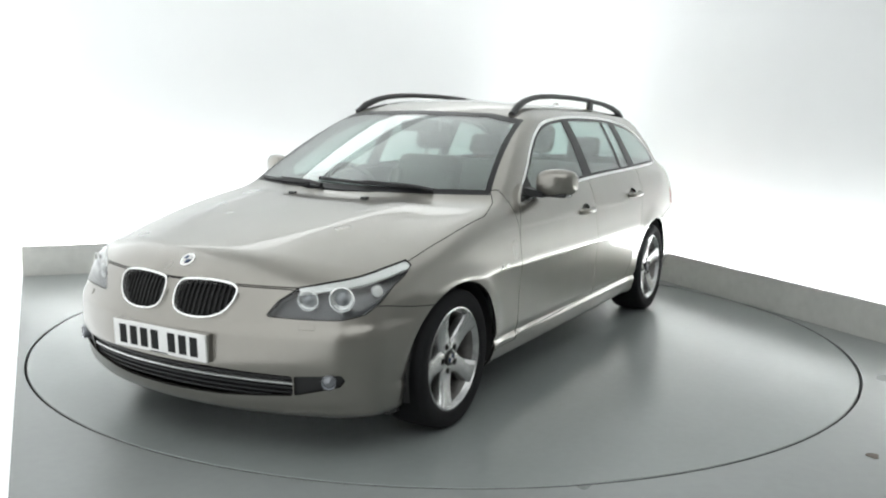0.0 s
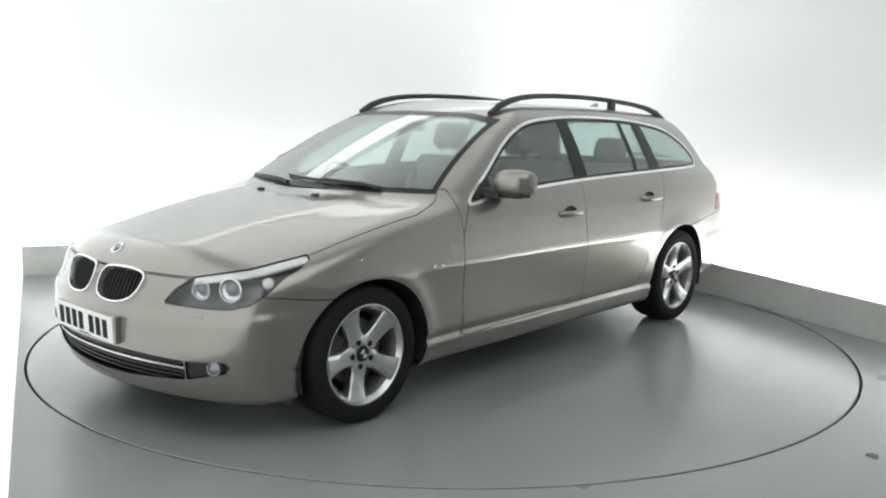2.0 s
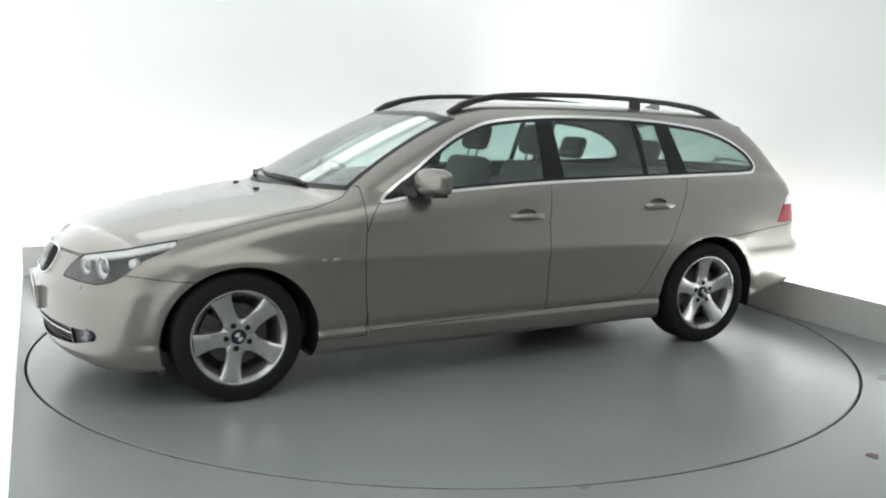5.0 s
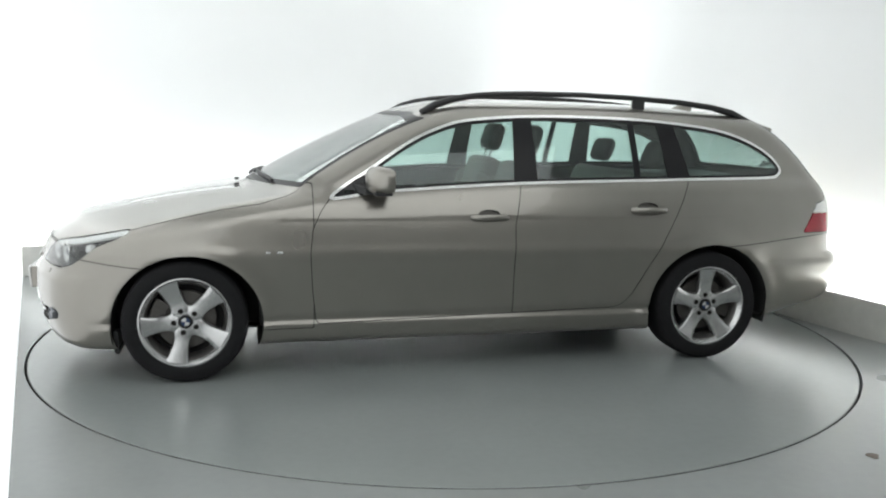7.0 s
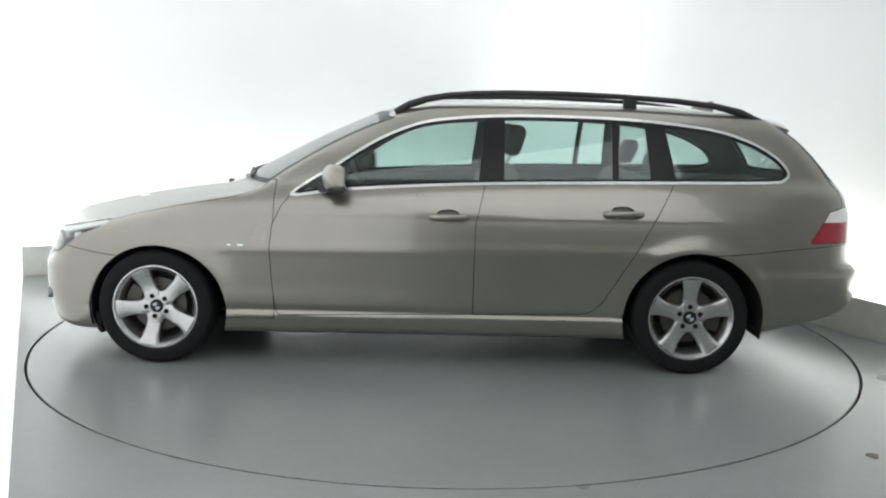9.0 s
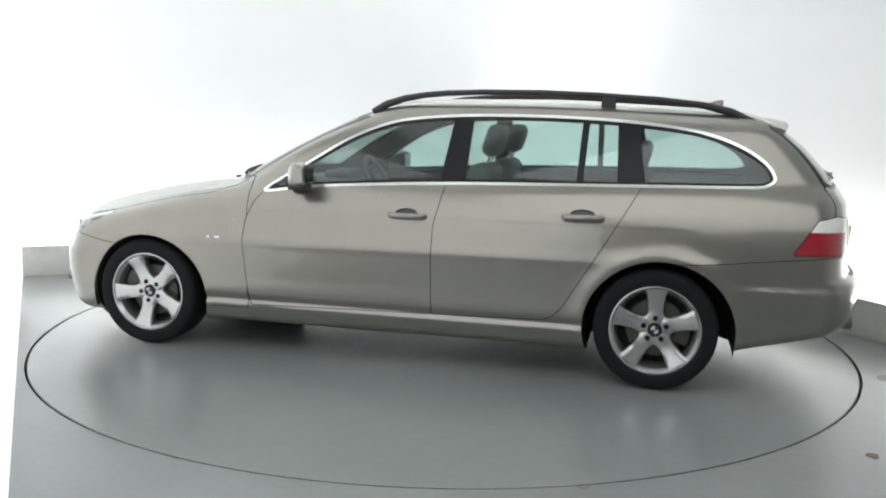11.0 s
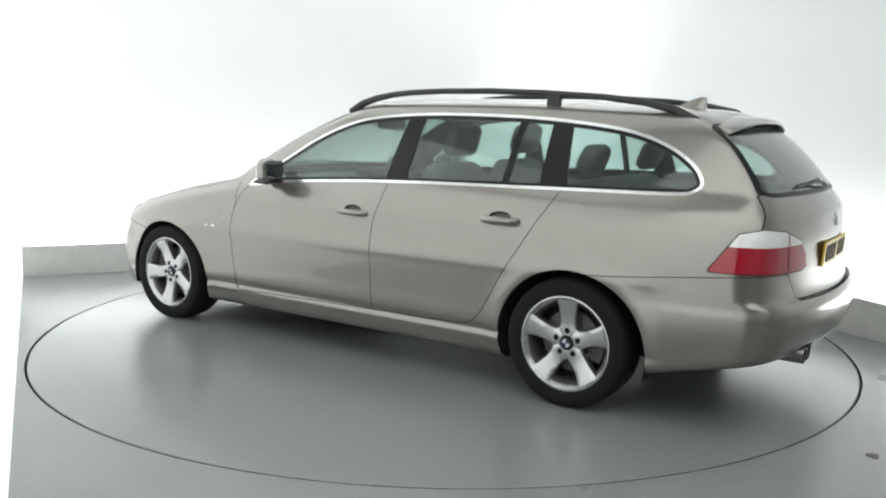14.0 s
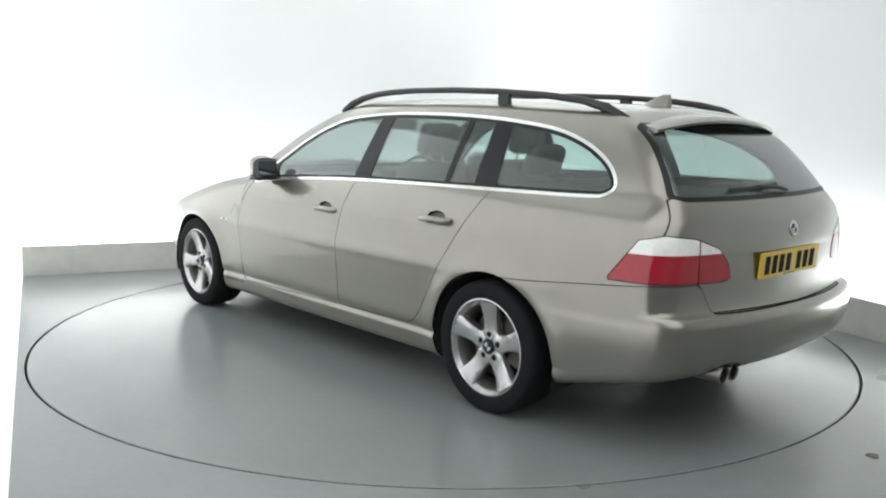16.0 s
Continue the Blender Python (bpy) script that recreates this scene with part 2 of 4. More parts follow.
def build_room():
    # floor with a round hole for the turntable
    bm = bmesh.new()
    n = 128
    inner = [bm.verts.new((math.cos(2 * math.pi * k / n) * (RING + 0.006), math.sin(2 * math.pi * k / n) * (RING + 0.006), 0)) for k in range(n)]
    low = [bm.verts.new((v.co.x, v.co.y, -0.12)) for v in inner]
    outer = [bm.verts.new((math.cos(2 * math.pi * k / n) * 14, math.sin(2 * math.pi * k / n) * 14, 0)) for k in range(n)]
    base = [bm.verts.new((v.co.x, v.co.y, -0.12)) for v in outer]
    for k in range(n):
        j = (k + 1) % n
        bm.faces.new((inner[k], inner[j], outer[j], outer[k]))
        bm.faces.new((inner[k], inner[j], low[j], low[k]))
        bm.faces.new((low[k], low[j], base[j], base[k]))
    tagged(part("floor", bm, FLOOR_M), "grey satin painted concrete floor around a turntable", "floor", kind="structure")
    bm = bmesh.new()
    lathe(bm, [(RING + 0.05, -0.16), (RING + 0.05, -0.10)], 128, "z")
    tagged(part("floor_pit", bm, GAP_M), "dark pit below the turntable edge", "pit", kind="structure")
    room_box("wall_back", LEFT - 0.4, RIGHT + COVE - BEND, BACK + COVE, BACK + COVE + 0.2, 0, CEIL, WHITE, "smooth white studio back wall, lit from below", "wall")
    corner_wall()
    room_box("wall_right", RIGHT + COVE, RIGHT + COVE + 0.2, FRONT, BACK + COVE - BEND, 0, CEIL, WHITE, "smooth white studio side wall, lit from below", "wall")
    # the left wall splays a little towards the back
    # its added glow runs on out of view, for the car's reflections
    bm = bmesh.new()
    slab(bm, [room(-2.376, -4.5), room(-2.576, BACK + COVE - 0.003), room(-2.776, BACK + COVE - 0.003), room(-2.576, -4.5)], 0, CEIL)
    tagged(part("wall_left", bm, GLOW), "white studio side wall down to the floor, with an added glow", "wall", kind="structure")
    room_box("plinth_back", LEFT - 0.096, RIGHT + 0.04, BACK, BACK + 0.04, 0, PLINTH, PLINTH_M, "low pale grey plinth board along the back wall", "plinth", 0.004)
    room_box("plinth_right", RIGHT, RIGHT + 0.04, FRONT + 0.01, BACK - 0.002, 0, PLINTH, PLINTH_M, "low pale grey plinth board along the side wall", "plinth", 0.004)
    # unseen pale walls added so that the car paint has something bright to reflect
    room_box("added_wall_left", -7.2, -7.0, FRONT, BACK, 0, CEIL, GREY_WALL, "unseen pale wall added behind the camera for the car's reflections", "wall")
    room_box("added_wall_front", -7.0, RIGHT + COVE, FRONT - 0.2, FRONT - 0.002, 0, CEIL, GREY_WALL, "unseen pale wall added behind the camera for the car's reflections", "wall")
    # unseen ceiling, added to bounce light and show in bonnet and windscreen
    room_box("ceiling", -7.2, RIGHT + 0.6, FRONT - 0.2, BACK + 0.6, CEIL, CEIL + 0.1, CEILING, "unseen plain pale ceiling added over the turntable for reflections", "ceiling")
    # turntable
    disc = new("turntable", None)
    tagged(disc, "round grey painted car turntable set flush in the floor", "turntable")
    bm = bmesh.new()
    lathe(bm, [(RING - 0.007, -0.098), (RING - 0.007, -0.004), (RING - 0.011, 0.0)], 160, "z")
    part("disc", bm, DISC_M, disc)
    bm = bmesh.new()
    lathe(bm, [(RING - 0.0065, -0.09), (RING - 0.0065, -0.003), (RING - 0.003, -0.001), (RING - 0.0005, -0.004), (RING - 0.0005, -0.09)], 160, "z", closed=True)
    part("edge_ring", bm, GAP_M, disc, "dark rubber edge ring", True)
    # a dark scuff on the floor
    bm = bmesh.new()
    c = Vector((1.791, -2.053, 0))
    slab(bm, [(c.x + 0.024 * math.cos(a) * (1 + 0.3 * math.sin(3 * a)), c.y + 0.03 * math.sin(a)) for a in [k * math.pi / 8 for k in range(16)]], -0.001, 0.003)
    tagged(part("floor_mark", bm, shader("scuff", (0.15, 0.125, 0.105), 0.7, grain=0.1, scale=30)), "small dark rubber scuff on the grey floor", "mark")
    return disc


turntable = build_room()

# ---- the car's shell ----


def curve(xs, ys):
    """A smooth line through the points, with no overshoot."""
    xs, ys = np.array(xs, float), np.array(ys, float)
    h, d = np.diff(xs), np.diff(ys) / np.diff(xs)
    m = np.zeros(len(xs))
    m[0], m[-1] = d[0], d[-1]
    for i in range(1, len(xs) - 1):
        if d[i - 1] * d[i] > 0:
            w1, w2 = 2 * h[i] + h[i - 1], h[i] + 2 * h[i - 1]
            m[i] = (w1 + w2) / (w1 / d[i - 1] + w2 / d[i])

    def at(x):
        x = np.clip(x, xs[0], xs[-1])
        i = np.clip(np.searchsorted(xs, x) - 1, 0, len(xs) - 2)
        t = (x - xs[i]) / h[i]
        a, b = t * t * (3 - 2 * t), t * (1 - t)
        return ys[i] * (1 - a) + ys[i + 1] * a + h[i] * b * (m[i] * (1 - t) - m[i + 1] * t)
    return at


def flow(xs, ys):
    """A line through the points whose bend changes evenly (a natural cubic spline)."""
    xs, ys = np.array(xs, float), np.array(ys, float)
    n, h = len(xs), np.diff(xs)
    a, r = np.eye(n), np.zeros(n)
    for i in range(1, n - 1):
        a[i, i - 1:i + 2] = h[i - 1], 2 * (h[i - 1] + h[i]), h[i]
        r[i] = 6 * ((ys[i + 1] - ys[i]) / h[i] - (ys[i] - ys[i - 1]) / h[i - 1])
    m = np.linalg.solve(a, r)

    def at(x):
        x = np.clip(x, xs[0], xs[-1])
        i = np.clip(np.searchsorted(xs, x) - 1, 0, n - 2)
        p, q = xs[i + 1] - x, x - xs[i]
        return (m[i] * p ** 3 + m[i + 1] * q ** 3) / (6 * h[i]) + (ys[i] / h[i] - m[i] * h[i] / 6) * p + (ys[i + 1] / h[i] - m[i + 1] * h[i] / 6) * q
    return at


def smax(a, b, k):
    h = np.maximum(k - np.abs(a - b), 0) / k
    return np.maximum(a, b) + h * h * k * 0.25


def smin(a, b, k):
    return -smax(-a, -b, k)


def bell(d, w):
    return np.exp(-(d / w) ** 2)


HUB_Z = 0.318
AXLES = (1.440, -1.440)
# wheel openings: centre along the car, centre height, half length, half height
ARCHES = ((1.424, 0.300, 0.370, 0.350), (-1.452, 0.300, 0.378, 0.365))

plan = flow([-2.6, -2.2, -1.8, -1.3, -0.5, 0.4, 1.2, 1.65, 2.0, 2.3], [0.765, 0.836, 0.880, 0.899, 0.904, 0.904, 0.898, 0.878, 0.814, 0.69])
tuck = curve([0.10, 0.16, 0.19, 0.23, 0.265, 0.283, 0.293, 0.305, 0.328, 0.345, 0.45, 0.60, 0.645, 0.70, 0.80, 0.88, 0.94, 1.0, 1.1], [-0.100, -0.072, -0.056, -0.042, -0.032, -0.029, -0.034, -0.038, -0.029, -0.024, -0.018, -0.005, 0.0, -0.009, -0.028, -0.051, -0.078, -0.110, -0.20])
tuck_end = curve([0.10, 0.2, 0.35, 0.48, 0.53, 0.57, 0.64, 0.72, 0.82, 0.92, 1.0, 1.1], [-0.07, -0.03, -0.008, 0.003, 0.002, -0.008, -0.011, -0.015, -0.032, -0.064, -0.105, -0.2])
deck = flow([-2.6, -1.3, -0.3, 0.6, 1.1, 1.6, 1.95, 2.13, 2.26], [1.05, 1.04, 1.02, 0.992, 0.958, 0.889, 0.816, 0.760, 0.68])
deck_drop = flow([-2.5, 0.6, 1.0, 1.5, 2.0, 2.3], [0.02, 0.02, 0.04, 0.085, 0.125, 0.14])
nose = curve([0.10, 0.15, 0.20, 0.30, 0.42, 0.50, 0.56, 0.62, 0.68, 0.75, 0.85], [2.09, 2.17, 2.22, 2.254, 2.272, 2.270, 2.240, 2.216, 2.193, 2.153, 2.078])
tail = curve([0.12, 0.30, 0.36, 0.42, 0.50, 0.555, 0.582, 0.605, 0.66, 0.74, 0.85, 0.95, 1.04, 1.1], [-2.36, -2.425, -2.455, -2.482, -2.495, -2.494, -2.478, -2.438, -2.428, -2.425, -2.418, -2.393, -2.347, -2.312])
keel = curve([-2.6, -2.45, -2.2, -2.0, -1.85, -1.7, -1.0, 1.0, 1.8, 2.3], [0.355, 0.345, 0.305, 0.262, 0.228, 0.19, 0.170, 0.168, 0.160, 0.170])
green_w = flow([-2.4, -2.0, -1.3, -0.5, 0.3, 0.9, 1.2], [0.685, 0.742, 0.795, 0.812, 0.812, 0.80, 0.78])
roof = flow([-2.2, -2.0, -1.6, -1.2, -0.8, -0.4, 0.0, 0.2, 0.4], [1.358, 1.388, 1.420, 1.440, 1.450, 1.451, 1.440, 1.42, 1.385])
rear_glass = flow([0.95, 1.04, 1.15, 1.25, 1.34, 1.42], [-2.402, -2.347, -2.257, -2.157, -2.042, -1.93])


SLIM = 0.985


def shell(p):
    """Below nought inside the car's skin; p: rows of x, y, z."""
    x, y, z = p[:, 0], np.abs(p[:, 1]) * SLIM, p[:, 2]
    # lower body
    mid = np.clip((1.95 - np.abs(x)) / 0.25, 0, 1)
    mid = mid * mid * (3 - 2 * mid)
    w = plan(x) + mid * tuck(z) + (1 - mid) * tuck_end(z)
    for ax, az, rx, rz in ARCHES:
        r = (np.hypot((x - ax) / rx, (z - az) / rz) - 1) * rz
        w = w + 0.013 * bell(r - 0.012, 0.055) * (z > 0.12)
    side = y - w
    ridge = 0.009 * bell(y - (0.36 + 0.10 * (1.9 - x)), 0.12) * np.clip((x - 0.9) / 0.3, 0, 1) * np.clip((2.12 - x) / 0.45, 0, 1)
    top = z - (deck(x) + ridge - deck_drop(x) * (y / 0.8) ** 2.4)
    front = x - (nose(z) - 0.240 * (y / 0.8) ** 2.1)
    back = (tail(z) + 0.138 * (y / 0.8) ** 2.3) - x
    under = keel(x) - z
    f = smax(side, top, 0.085)
    f = smax(f, front, 0.10)
    f = smax(f, back, 0.11)
    f = smax(f, under, 0.05)
    # greenhouse
    dz = z - 0.95
    gs = (y - (green_w(x) - 0.40 * dz - 0.28 * dz * dz)) / 1.08
    gt = z - (roof(x) + 0.012 - 0.036 * (y / 0.55) ** 2.2)
    xw = 1.13 - 2.0 * (z - 0.965) + 1.0 * (z - 0.965) * (1.38 - z) - 0.45 * y * y
    gf = (x - xw) / 2.2
    gb = (rear_glass(z) + 0.25 * y * y - x) / 1.4
    g = smax(gs, gt, 0.085)
    g = smax(g, gf, 0.07)
    g = smax(g, gb, 0.07)
    g = np.maximum(g, 0.85 - z)
    return smin(f, g, 0.035)


def slope(p, e=0.0015):
    g = np.empty_like(p)
    for k in range(3):
        d = np.zeros(3)
        d[k] = e
        g[:, k] = (shell(p + d) - shell(p - d)) / (2 * e)
    return g


def net(h=0.0145):
    """The half skin with y >= 0 as triangles, by surface nets."""
    xs = np.arange(-2.66, 2.40, h)
    ys = np.arange(-h / 2, 1.0, h)
    zs = np.arange(0.06, 1.52, h)
    nx, ny, nz = len(xs), len(ys), len(zs)
    gx, gy, gz = np.meshgrid(xs, ys, zs, indexing="ij")
    f = shell(np.stack([gx.ravel(), gy.ravel(), gz.ravel()], 1)).reshape(nx, ny, nz)
    s = f < 0
    acc = np.zeros((nx - 1, ny - 1, nz - 1, 3))
    cnt = np.zeros((nx - 1, ny - 1, nz - 1))
    corners = [(i, j, k) for i in (0, 1) for j in (0, 1) for k in (0, 1)]

    def sub(a, c):
        return a[c[0]:c[0] + nx - 1, c[1]:c[1] + ny - 1, c[2]:c[2] + nz - 1]
    for a in corners:
        for b in corners:
            if sum(b) - sum(a) != 1 or any(q < p for p, q in zip(a, b)):
                continue
            fa, fb = sub(f, a), sub(f, b)
            hit = (fa < 0) != (fb < 0)
            t = np.where(hit, fa / np.where(hit, fa - fb, 1), 0)
            for k in range(3):
                acc[..., k] += np.where(hit, a[k] + t * (b[k] - a[k]), 0)
            cnt += hit
    live = cnt > 0
    index = -np.ones(live.shape, int)
    index[live] = np.arange(live.sum())
    ii = np.argwhere(live)
    v = (ii + acc[live] / cnt[live][:, None]) * h + np.array([xs[0], ys[0], zs[0]])
    centre = ii[:, 1] == 0
    v[centre, 1] = 0
    for _ in range(5):
        g = slope(v)
        v = v - np.clip(shell(v) / np.maximum((g * g).sum(1), 0.05), -0.01, 0.01)[:, None] * g
        v[centre, 1] = 0
    quads = []
    for k in range(3):
        a, b = [(1, 2), (2, 0), (0, 1)][k]
        d = [0, 0, 0]
        d[k] = 1
        lo = s[tuple(slice(0, n - e) for n, e in zip(s.shape, d))]
        hi = s[tuple(slice(e, n) for n, e in zip(s.shape, d))]
        for node in np.argwhere(lo != hi):
            if node[a] < 1 or node[b] < 1 or node[a] > live.shape[a] - 1 or node[b] > live.shape[b] - 1:
                continue
            q = []
            for da, db in ((-1, -1), (0, -1), (0, 0), (-1, 0)):
                c = node.copy()
                c[a] += da
                c[b] += db
                q.append(index[tuple(c)])
            if min(q) < 0:
                continue
            quads.append(q if lo[tuple(node)] else q[::-1])
    q = np.array(quads)
    short = np.linalg.norm(v[q[:, 0]] - v[q[:, 2]], axis=1) < np.linalg.norm(v[q[:, 1]] - v[q[:, 3]], axis=1)
    tri = np.concatenate([np.where(short[:, None], q[:, [0, 1, 2]], q[:, [0, 1, 3]]), np.where(short[:, None], q[:, [0, 2, 3]], q[:, [1, 2, 3]])])
    return v, tri


def clip(mesh, field):
    """Split a triangle mesh along field = 0; gives (inside, where field < 0, outside)."""
    v, tri = mesh
    if not len(tri):
        return mesh, mesh
    s = field(v)
    s = np.where(np.abs(s) < 1e-6, 1e-6, s)
    neg = s < 0
    n = neg[tri].sum(1)
    extra, made = [], {}

    def cut(i, j):
        key = (min(i, j), max(i, j))
        if key not in made:
            t = s[i] / (s[i] - s[j])
            made[key] = len(v) + len(extra)
            extra.append(v[i] + t * (v[j] - v[i]))
        return made[key]
    inside, outside = [], []
    for t in tri[(n > 0) & (n < 3)]:
        lone_neg = neg[t].sum() == 1
        k = [i for i in range(3) if neg[t[i]] == lone_neg][0]
        a, b, c = t[k], t[(k + 1) % 3], t[(k + 2) % 3]
        p, q = cut(a, b), cut(a, c)
        one, two = (inside, outside) if lone_neg else (outside, inside)
        one.append((a, p, q))
        two += [(p, b, c), (p, c, q)]
    allv = np.vstack([v, np.array(extra).reshape(-1, 3)])

    def pack(faces):
        faces = np.array(faces, int).reshape(-1, 3)
        used = np.unique(faces)
        back = np.zeros(len(allv), int)
        back[used] = np.arange(len(used))
        return allv[used], back[faces]
    return pack(np.vstack([tri[n == 3], np.array(inside, int).reshape(-1, 3)])), pack(np.vstack([tri[n == 0], np.array(outside, int).reshape(-1, 3)]))


def front_quarter(v):
    """Along the car's front corner, from the nose round to the flank."""
    return (v[:, 1] * SLIM - v[:, 0]) * 0.7071


def rear_quarter(v):
    """Along the car's rear corner, from the flank round to the tail."""
    return (-v[:, 0] - v[:, 1] * SLIM) * 0.7071


def across(v):
    """The distance from the car's middle plane, on the drawings' scale."""
    return v[:, 1] * SLIM


def polygon(points, a, b):
    """A signed distance (below nought inside) to a polygon in the plane of two coordinates."""
    pts = np.array(points, float)

    def field(v):
        q = np.stack([a(v) if callable(a) else v[:, a], v[:, b]], 1)
        best = np.full(len(q), 1e9)
        inside = np.zeros(len(q), bool)
        for i in range(len(pts)):
            p0, p1 = pts[i], pts[(i + 1) % len(pts)]
            e, w = p1 - p0, q - p0
            t = np.clip((w @ e) / (e @ e), 0, 1)
            best = np.minimum(best, np.hypot(*(w - t[:, None] * e).T))
            cross = ((p0[1] > q[:, 1]) != (p1[1] > q[:, 1]))
            inside ^= cross & (q[:, 0] < (p1[0] - p0[0]) * (q[:, 1] - p0[1]) / (p1[1] - p0[1] + 1e-12) + p0[0])
        return np.where(inside, -best, best)
    return field


def smooth_points(points, steps=6):
    """A closed smooth line through the points."""
    out, n = [], len(points)
    for i in range(n):
        p0, p1, p2, p3 = (np.array(points[(i + k) % n], float) for k in (-1, 0, 1, 2))
        for s in range(steps):
            t = s / steps
            out.append(tuple(0.5 * (2 * p1 + (p2 - p0) * t + (2 * p0 - 5 * p1 + 4 * p2 - p3) * t * t + (3 * p1 - p0 - 3 * p2 + p3) * t ** 3)))
    return out


def strip(mesh, field, at, w):
    """The part of a mesh where field lies within w of at."""
    m, _ = clip(mesh, lambda v: field(v) - at - w)
    return clip(m, lambda v: at - w - field(v))[0]


def both(*fields):
    return lambda v: np.max([f(v) for f in fields], axis=0)


def grow(field, d):
    return lambda v: field(v) - d


def half(axis, at, sign=1):
    """Inside where sign * (coordinate - at) < 0."""
    return lambda v: sign * (v[:, axis] - at)


def skin_part(name, mesh, materials, parent, label="", thick=0.012, mirror="", lift=0.0, capped=True, edge=0):
    """A piece of the skin with thickness. mirror: '' as it is, 'right' its mirror image, 'whole' both sides joined."""
    v, tri = mesh
    if mirror == "whole":
        m = v * [1, -1, 1]
        on = v[:, 1] < 1e-7
        back = np.where(on, np.arange(len(v)), len(v) + np.cumsum(~on) - 1)
        v, tri = np.vstack([v, m[~on]]), np.vstack([tri, back[tri][:, ::-1]])
    elif mirror == "right":
        v, tri = v * [1, -1, 1], tri[:, ::-1]
    g = slope(v)
    n = g / np.maximum(np.linalg.norm(g, axis=1), 1e-6)[:, None]
    v = v + n * lift
    inner = v - n * thick
    edges = {}
    for t in tri:
        for i in range(3):
            edges[(t[i], t[(i + 1) % 3])] = True
    rim = [e for e in edges if (e[1], e[0]) not in edges]
    k = len(v)
    caps = [(t[2] + k, t[1] + k, t[0] + k) for t in tri] if capped else []
    faces = [tuple(t) for t in tri] + caps + [(a, a + k, b + k, b) for a, b in [(e[1], e[0]) for e in rim]]
    mats = materials if isinstance(materials, (list, tuple)) else [materials]
    last = len(mats) - 1
    slots = [0] * len(tri) + [last - (edge > 0)] * len(caps) + [edge] * len(rim)
    me = mesh_from(name, np.vstack([v, inner]), faces, mats, slots=slots)
    ridge_keys = {tuple(sorted(e)) for e in rim} | {(min(a, b) + k, max(a, b) + k) for a, b in rim}
    sharp = me.attributes.new("sharp_edge", "BOOLEAN", "EDGE")
    sharp.data.foreach_set("value", [e.key in ridge_keys for e in me.edges])
    nn = np.vstack([n, -n])
    loops = []
    for poly in me.polygons:
        if poly.index < len(tri) + len(caps):
            loops += [tuple(nn[i]) for i in poly.vertices]
        else:
            loops += [tuple(poly.normal)] * poly.loop_total
    me.normals_split_custom_set(loops)
    ob = new(name, me)
    ob.parent = parent
    if label:
        tagged(ob, label)
    return ob


car = new("estate_car", None)
tagged(car, "champagne metallic estate car with silver alloy wheels on a turntable", "car")


def left_right(name, mesh, material, label="", thick=0.012, lift=0.0, capped=True, parents=None, edge=0):
    out = []
    for k, side in enumerate(("", "right")):
        out.append(skin_part(name, mesh, material, parents[k] if parents else car, label, thick, side, lift, capped, edge))
    return out


DLO = smooth_points([(0.72, 0.925), (0.47, 1.10), (0.29, 1.215), (0.13, 1.29), (-0.05, 1.34), (-0.38, 1.368), (-0.75, 1.372), (-1.10, 1.362), (-1.40, 1.338), (-1.62, 1.305), (-1.80, 1.245), (-1.93, 1.165), (-1.985, 1.085), (-1.95, 1.04), (-1.85, 1.025), (-1.3, 1.016), (-0.33, 0.995), (0.40, 0.955)])
SEAM_A = [(0.69, 0.955), (0.76, 0.87), (0.805, 0.77), (0.817, 0.65), (0.808, 0.46), (0.79, 0.30), (0.775, 0.282)]
SEAM_B = [(-0.27, 0.305), (-0.27, 0.58), (-0.275, 0.79), (-0.305, 0.92), (-0.335, 1.06)]
SEAM_C = [(-0.86, 0.318), (-0.91, 0.335), (-0.97, 0.395), (-1.06, 0.55), (-1.17, 0.73), (-1.28, 0.92), (-1.36, 1.06)]
HEADLAMP = [(-1.213, 0.581), (-1.162, 0.639), (-1.083, 0.690), (-0.979, 0.709), (-0.859, 0.728), (-0.743, 0.753), (-0.645, 0.773), (-0.630, 0.756), (-0.667, 0.724), (-0.725, 0.693), (-0.781, 0.640), (-0.845, 0.596), (-0.933, 0.577), (-1.044, 0.576)]
TAILLAMP = [(0.865, 0.722), (0.928, 0.814), (0.984, 0.889), (1.081, 0.910), (1.204, 0.897), (1.309, 0.855), (1.358, 0.790), (1.372, 0.732), (1.335, 0.718), (1.05, 0.722)]
KIDNEY = smooth_points([(0.026, 0.620), (0.033, 0.668), (0.070, 0.688), (0.213, 0.694), (0.312, 0.678), (0.316, 0.625), (0.274, 0.574), (0.195, 0.550), (0.102, 0.552), (0.045, 0.574)], 4)
BONNET = [(1.125, -0.1), (1.125, 0.05), (1.102, 0.20), (1.008, 0.42), (0.875, 0.62), (0.818, 0.725), (0.90, 0.785), (1.067, 0.828), (1.387, 0.822), (1.71, 0.804), (1.80, 0.81), (1.96, 0.76), (2.06, 0.66), (2.12, 0.56), (2.15, 0.50), (2.4, 0.50), (2.4, -0.1)]
TAILGATE = [(-0.1, 0.592), (0.555, 0.600), (0.605, 0.70), (0.70, 0.80), (0.745, 0.905), (0.705, 0.97), (0.662, 1.042), (0.60, 1.07), (0.48, 1.32), (-0.1, 1.33)]
rear_bumper_top = curve([0.4, 0.594, 0.87, 1.05, 1.215, 1.235, 1.29, 1.31, 1.9], [0.65, 0.665, 0.697, 0.714, 0.714, 0.70, 0.605, 0.595, 0.590])
front_bumper_top = curve([-1.9, -1.20, -1.15, -0.85, -0.75, -0.64, -0.4], [0.688, 0.682, 0.682, 0.63, 0.622, 0.602, 0.575])
